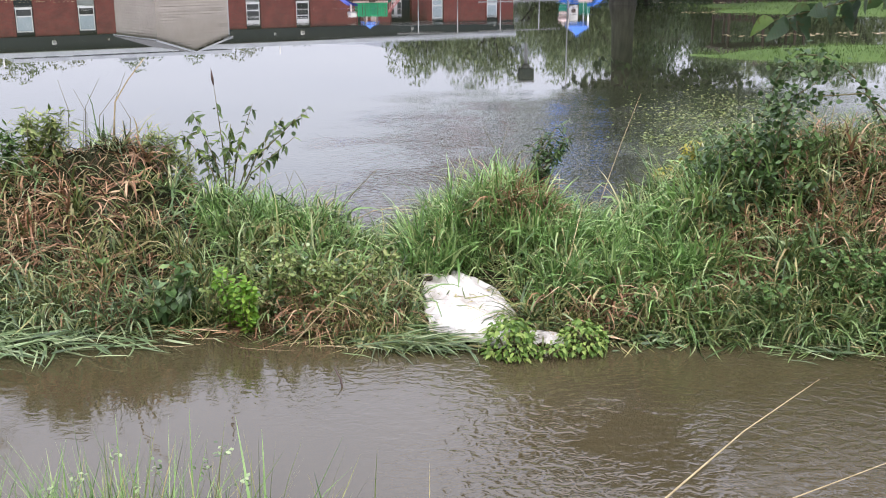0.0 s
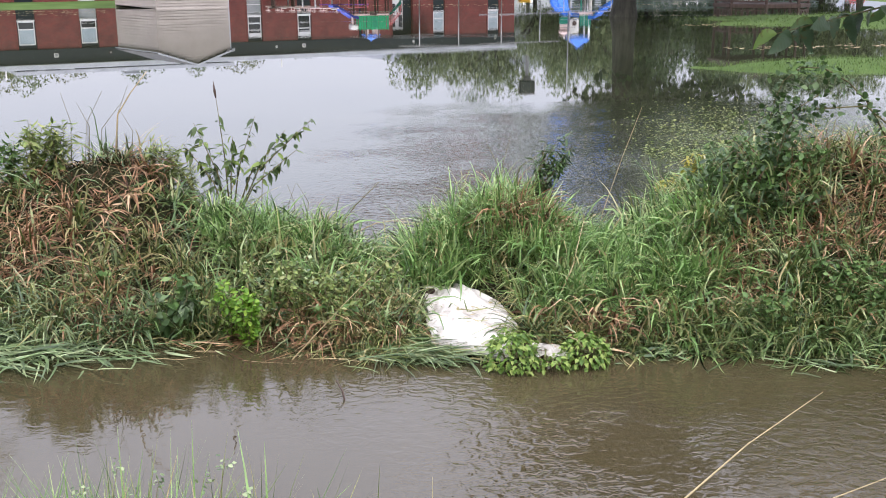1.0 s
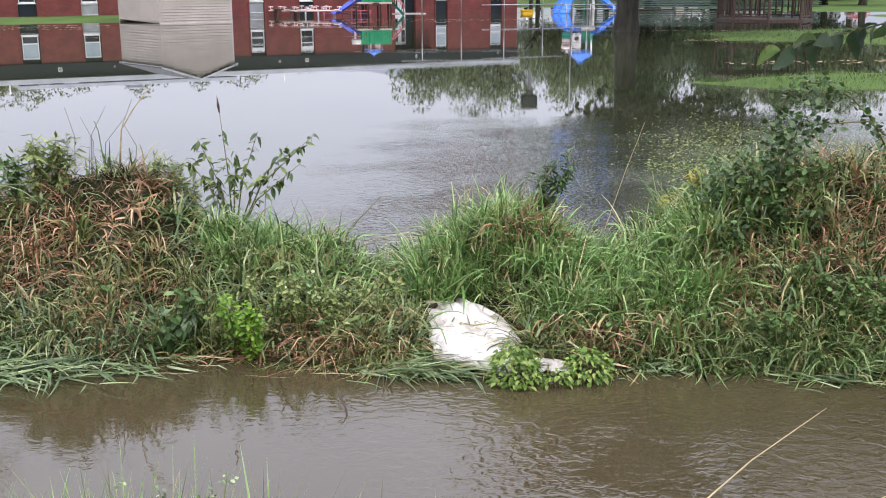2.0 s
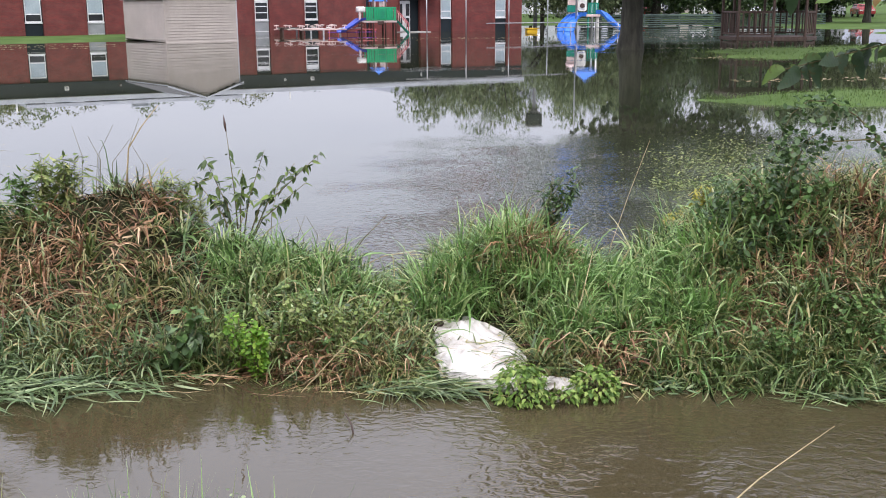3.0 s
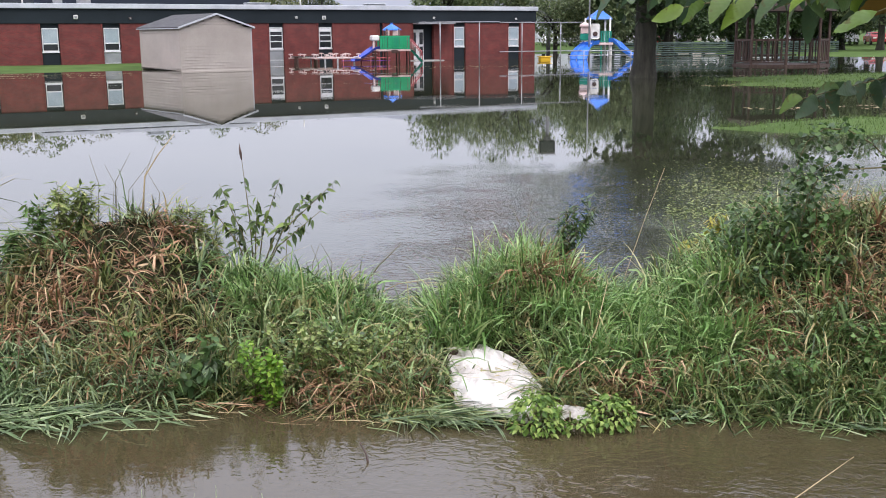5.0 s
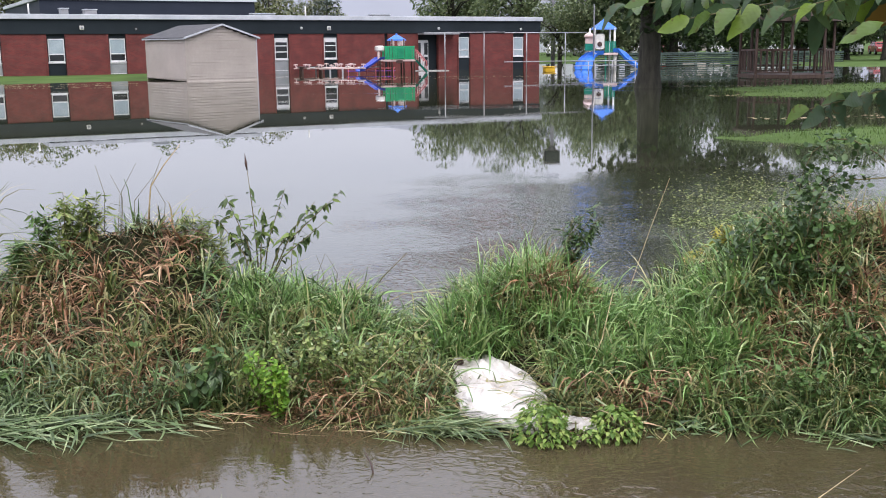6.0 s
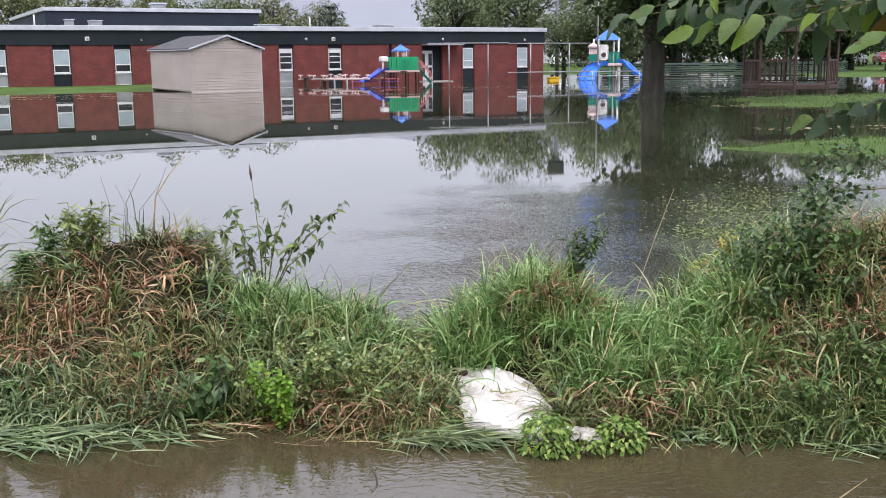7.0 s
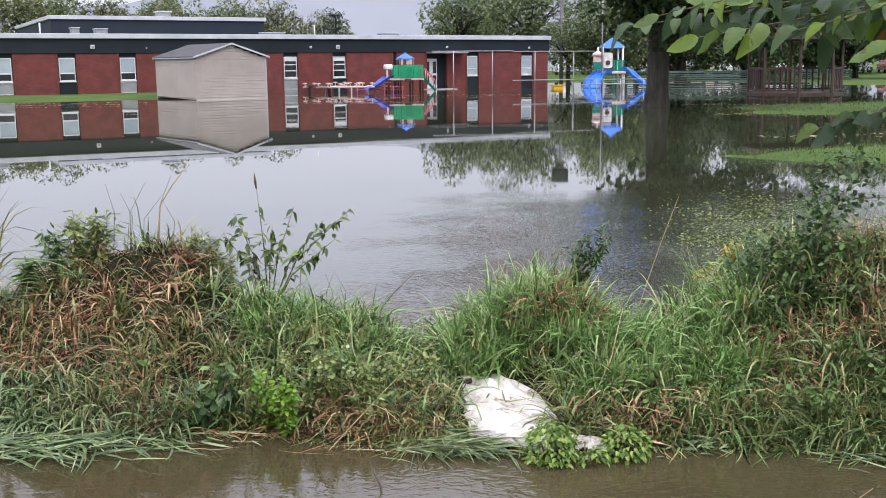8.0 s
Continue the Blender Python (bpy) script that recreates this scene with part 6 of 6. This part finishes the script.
head = part("lamp_head", boxed(-0.72, 0.72, -0.6, 0.6, 8.1, 9.3, 0.10), FASCIA, t, "dark box lamp head")
part("collar", tube([(0, 0, 7.7), (0, 0, 8.098)], [0.24, 0.5], 10), PANEL_DARK, head)
part("cap", boxed(-0.80, 0.80, -0.68, 0.68, 9.304, 9.42, 0.04), PANEL_DARK, head)


# ---- gazebo ----
def gazebo():
    R, n = 2.8, 8
    gz = 0.06
    t = thing("gazebo", "brown wooden gazebo with slatted railing on the lawn", "gazebo", pose(19.75, 59.2, gz, 0, 0, 10) @ Matrix.Diagonal((0.886, 0.886, 0.886, 1)))
    corner = [Vector((R * math.cos(2 * math.pi * (k + 0.5) / n), R * math.sin(2 * math.pi * (k + 0.5) / n), 0)) for k in range(n)]
    bm = bmesh.new()
    lo = [bm.verts.new(c * 1.06 + Vector((0, 0, -0.3))) for c in corner]
    hi = [bm.verts.new(c * 1.06 + Vector((0, 0, 0.04))) for c in corner]
    bm.faces.new(lo[::-1])
    bm.faces.new(hi)
    for k in range(n):
        bm.faces.new((lo[k], lo[(k + 1) % n], hi[(k + 1) % n], hi[k]))
    part("deck", bm, WOOD, t)
    for c in corner:
        part("post", boxed(c.x - 0.07, c.x + 0.07, c.y - 0.07, c.y + 0.07, 0.044, 3.25, 0.015), WOOD, t)
    for k in range(n):
        a, b = corner[k], corner[(k + 1) % n]
        if k == 5:
            continue
        d = (b - a)
        m = Matrix.Translation(a) @ Matrix.Rotation(math.atan2(d.y, d.x), 4, "Z")
        rail = part("railing", boxed(0.1, d.length - 0.1, -0.05, 0.05, 1.46, 1.58, 0.01, m), WOOD, t)
        part("bottom_rail", boxed(0.1, d.length - 0.1, -0.04, 0.04, 0.16, 0.25, 0.01, m), WOOD, rail)
        for j in range(5):
            x = 0.1 + (d.length - 0.2) * (j + 0.5) / 5
            part("slat", boxed(x - 0.05, x + 0.05, -0.03, 0.03, 0.252, 1.456, 0.008, m), WOOD, rail)
    part("bench", boxed(-2.0, 2.0, 1.7, 2.1, 0.5, 0.58, 0.01), WOOD, t)
    part("roof", pyramid_roof(0, 0, 3.25, 4.5, R + 0.2, 8, 22.5), DARK_SHINGLE, t, "dark shingled roof")


gazebo()


# ---- parked cars and houses beyond the lawn ----
def car(label, colour, m, van=False):
    t = thing("parked_car", label, "car", m, "cars parked beyond the lawn")
    paint = plastic("car_paint", colour, 0.25)
    L, W, H = (4.9, 1.9, 1.95) if van else (4.5, 1.8, 1.45)
    bm = bmesh.new()
    prof = [(-L / 2, 0.3), (-L / 2, 0.75), (-L / 2 + 0.15, 0.92), (-L * 0.30, 0.98), (-L * 0.16, H - 0.04), (L * 0.2 if not van else L * 0.44, H), (L * 0.36 if not van else L * 0.49, 1.0), (L / 2, 0.95), (L / 2, 0.3)]
    sides = []
    for y, k in ((-W / 2, 1), (W / 2, 1)):
        sides.append([bm.verts.new((x, y * (0.86 if z > 1.1 else 1.0), z)) for x, z in prof])
    bm.faces.new(sides[0])
    bm.faces.new(sides[1][::-1])
    for k in range(len(prof)):
        j = (k + 1) % len(prof)
        bm.faces.new((sides[0][j], sides[0][k], sides[1][k], sides[1][j]))
    bmesh.ops.recalc_face_normals(bm, faces=bm.faces)
    bmesh.ops.bevel(bm, geom=list(bm.edges), offset=0.05, segments=2, affect="EDGES")
    part("body", bm, paint, t)
    for y in (-1, 1):
        part("side_window", boxed(-L * 0.17, L * 0.24, y * W * 0.455 - 0.015, y * W * 0.455 + 0.015, 1.04, H - 0.12, 0.01), PANE_DARK, t)
        for x in (-L * 0.3, L * 0.3):
            wheel = part("wheel", tube([(x, y * (W / 2 - 0.18), 0.32), (x, y * (W / 2 + 0.02), 0.32)], 0.32, 16), TYRE, t)
            part("rim", tube([(x, y * (W / 2 + 0.021), 0.32), (x, y * (W / 2 + 0.035), 0.32)], 0.2, 12), GALV, wheel)
        part("headlight", boxed(-L / 2 - 0.02, -L / 2 + 0.06, y * W * 0.36 - 0.18, y * W * 0.36 + 0.18, 0.66, 0.8, 0.02), WHITE_P, t)
    part("windscreen", boxed(-L * 0.235, -L * 0.225, -W * 0.38, W * 0.38, 1.05, H - 0.16, 0.0), PANE_DARK, t)
    return t


COLOURS = (("white", (0.7, 0.7, 0.7)), ("silver", (0.4, 0.41, 0.43)), ("dark", (0.03, 0.03, 0.035)), ("white", (0.66, 0.67, 0.68)), ("red", (0.3, 0.03, 0.03)), ("grey", (0.2, 0.2, 0.22)), ("white", (0.7, 0.7, 0.7)), ("pale blue", (0.35, 0.42, 0.5)))
for k in range(13):
    nm, col = COLOURS[k % len(COLOURS)]
    x = 14.5 + 3.1 * k
    y = 126 - 0.3 * k
    car(f"{nm} car parked beyond the flooded lawn", col, pose(x, y, float(ground_z(x, y)), 0, 0, 80 + 7 * math.sin(k * 2.1)), van=k % 4 == 3)


def house(x, y, w, d, h, label, wall):
    t = thing("house", label, "house", pose(x, y, float(ground_z(x, y)) - 0.2, 0, 0, 8))
    part("wall", boxed(-w / 2, w / 2, -d / 2, d / 2, 0, h, 0.02), wall, t)
    bm = bmesh.new()
    o = 0.4
    vs = [bm.verts.new(c) for c in ((-w / 2 - o, -d / 2 - o, h), (w / 2 + o, -d / 2 - o, h), (w / 2 + o, d / 2 + o, h), (-w / 2 - o, d / 2 + o, h), (-w / 2 - o, 0, h + d * 0.3), (w / 2 + o, 0, h + d * 0.3))]
    for f in ((0, 1, 5, 4), (2, 3, 4, 5), (0, 4, 3), (1, 2, 5), (0, 3, 2, 1)):
        bm.faces.new([vs[i] for i in f])
    part("roof", bm, SHINGLE, t)
    for k in range(int(w / 2.4)):
        xx = -w / 2 + 1.2 + 2.4 * k
        win = part("window", boxed(xx - 0.5, xx + 0.5, -d / 2 - 0.05, -d / 2 - 0.002, 1.0, 2.2, 0.01), FRAME_WHITE, t)
        part("pane", boxed(xx - 0.42, xx + 0.42, -d / 2 - 0.065, -d / 2 - 0.052, 1.08, 2.12), PANE_DARK, win)


house(17.5, 165, 9, 8, 4.0, "white far house seen between the trees", WHITE_TRIM)
house(46, 172, 18, 9, 3.6, "pale long house beyond the parked cars", SIDING)
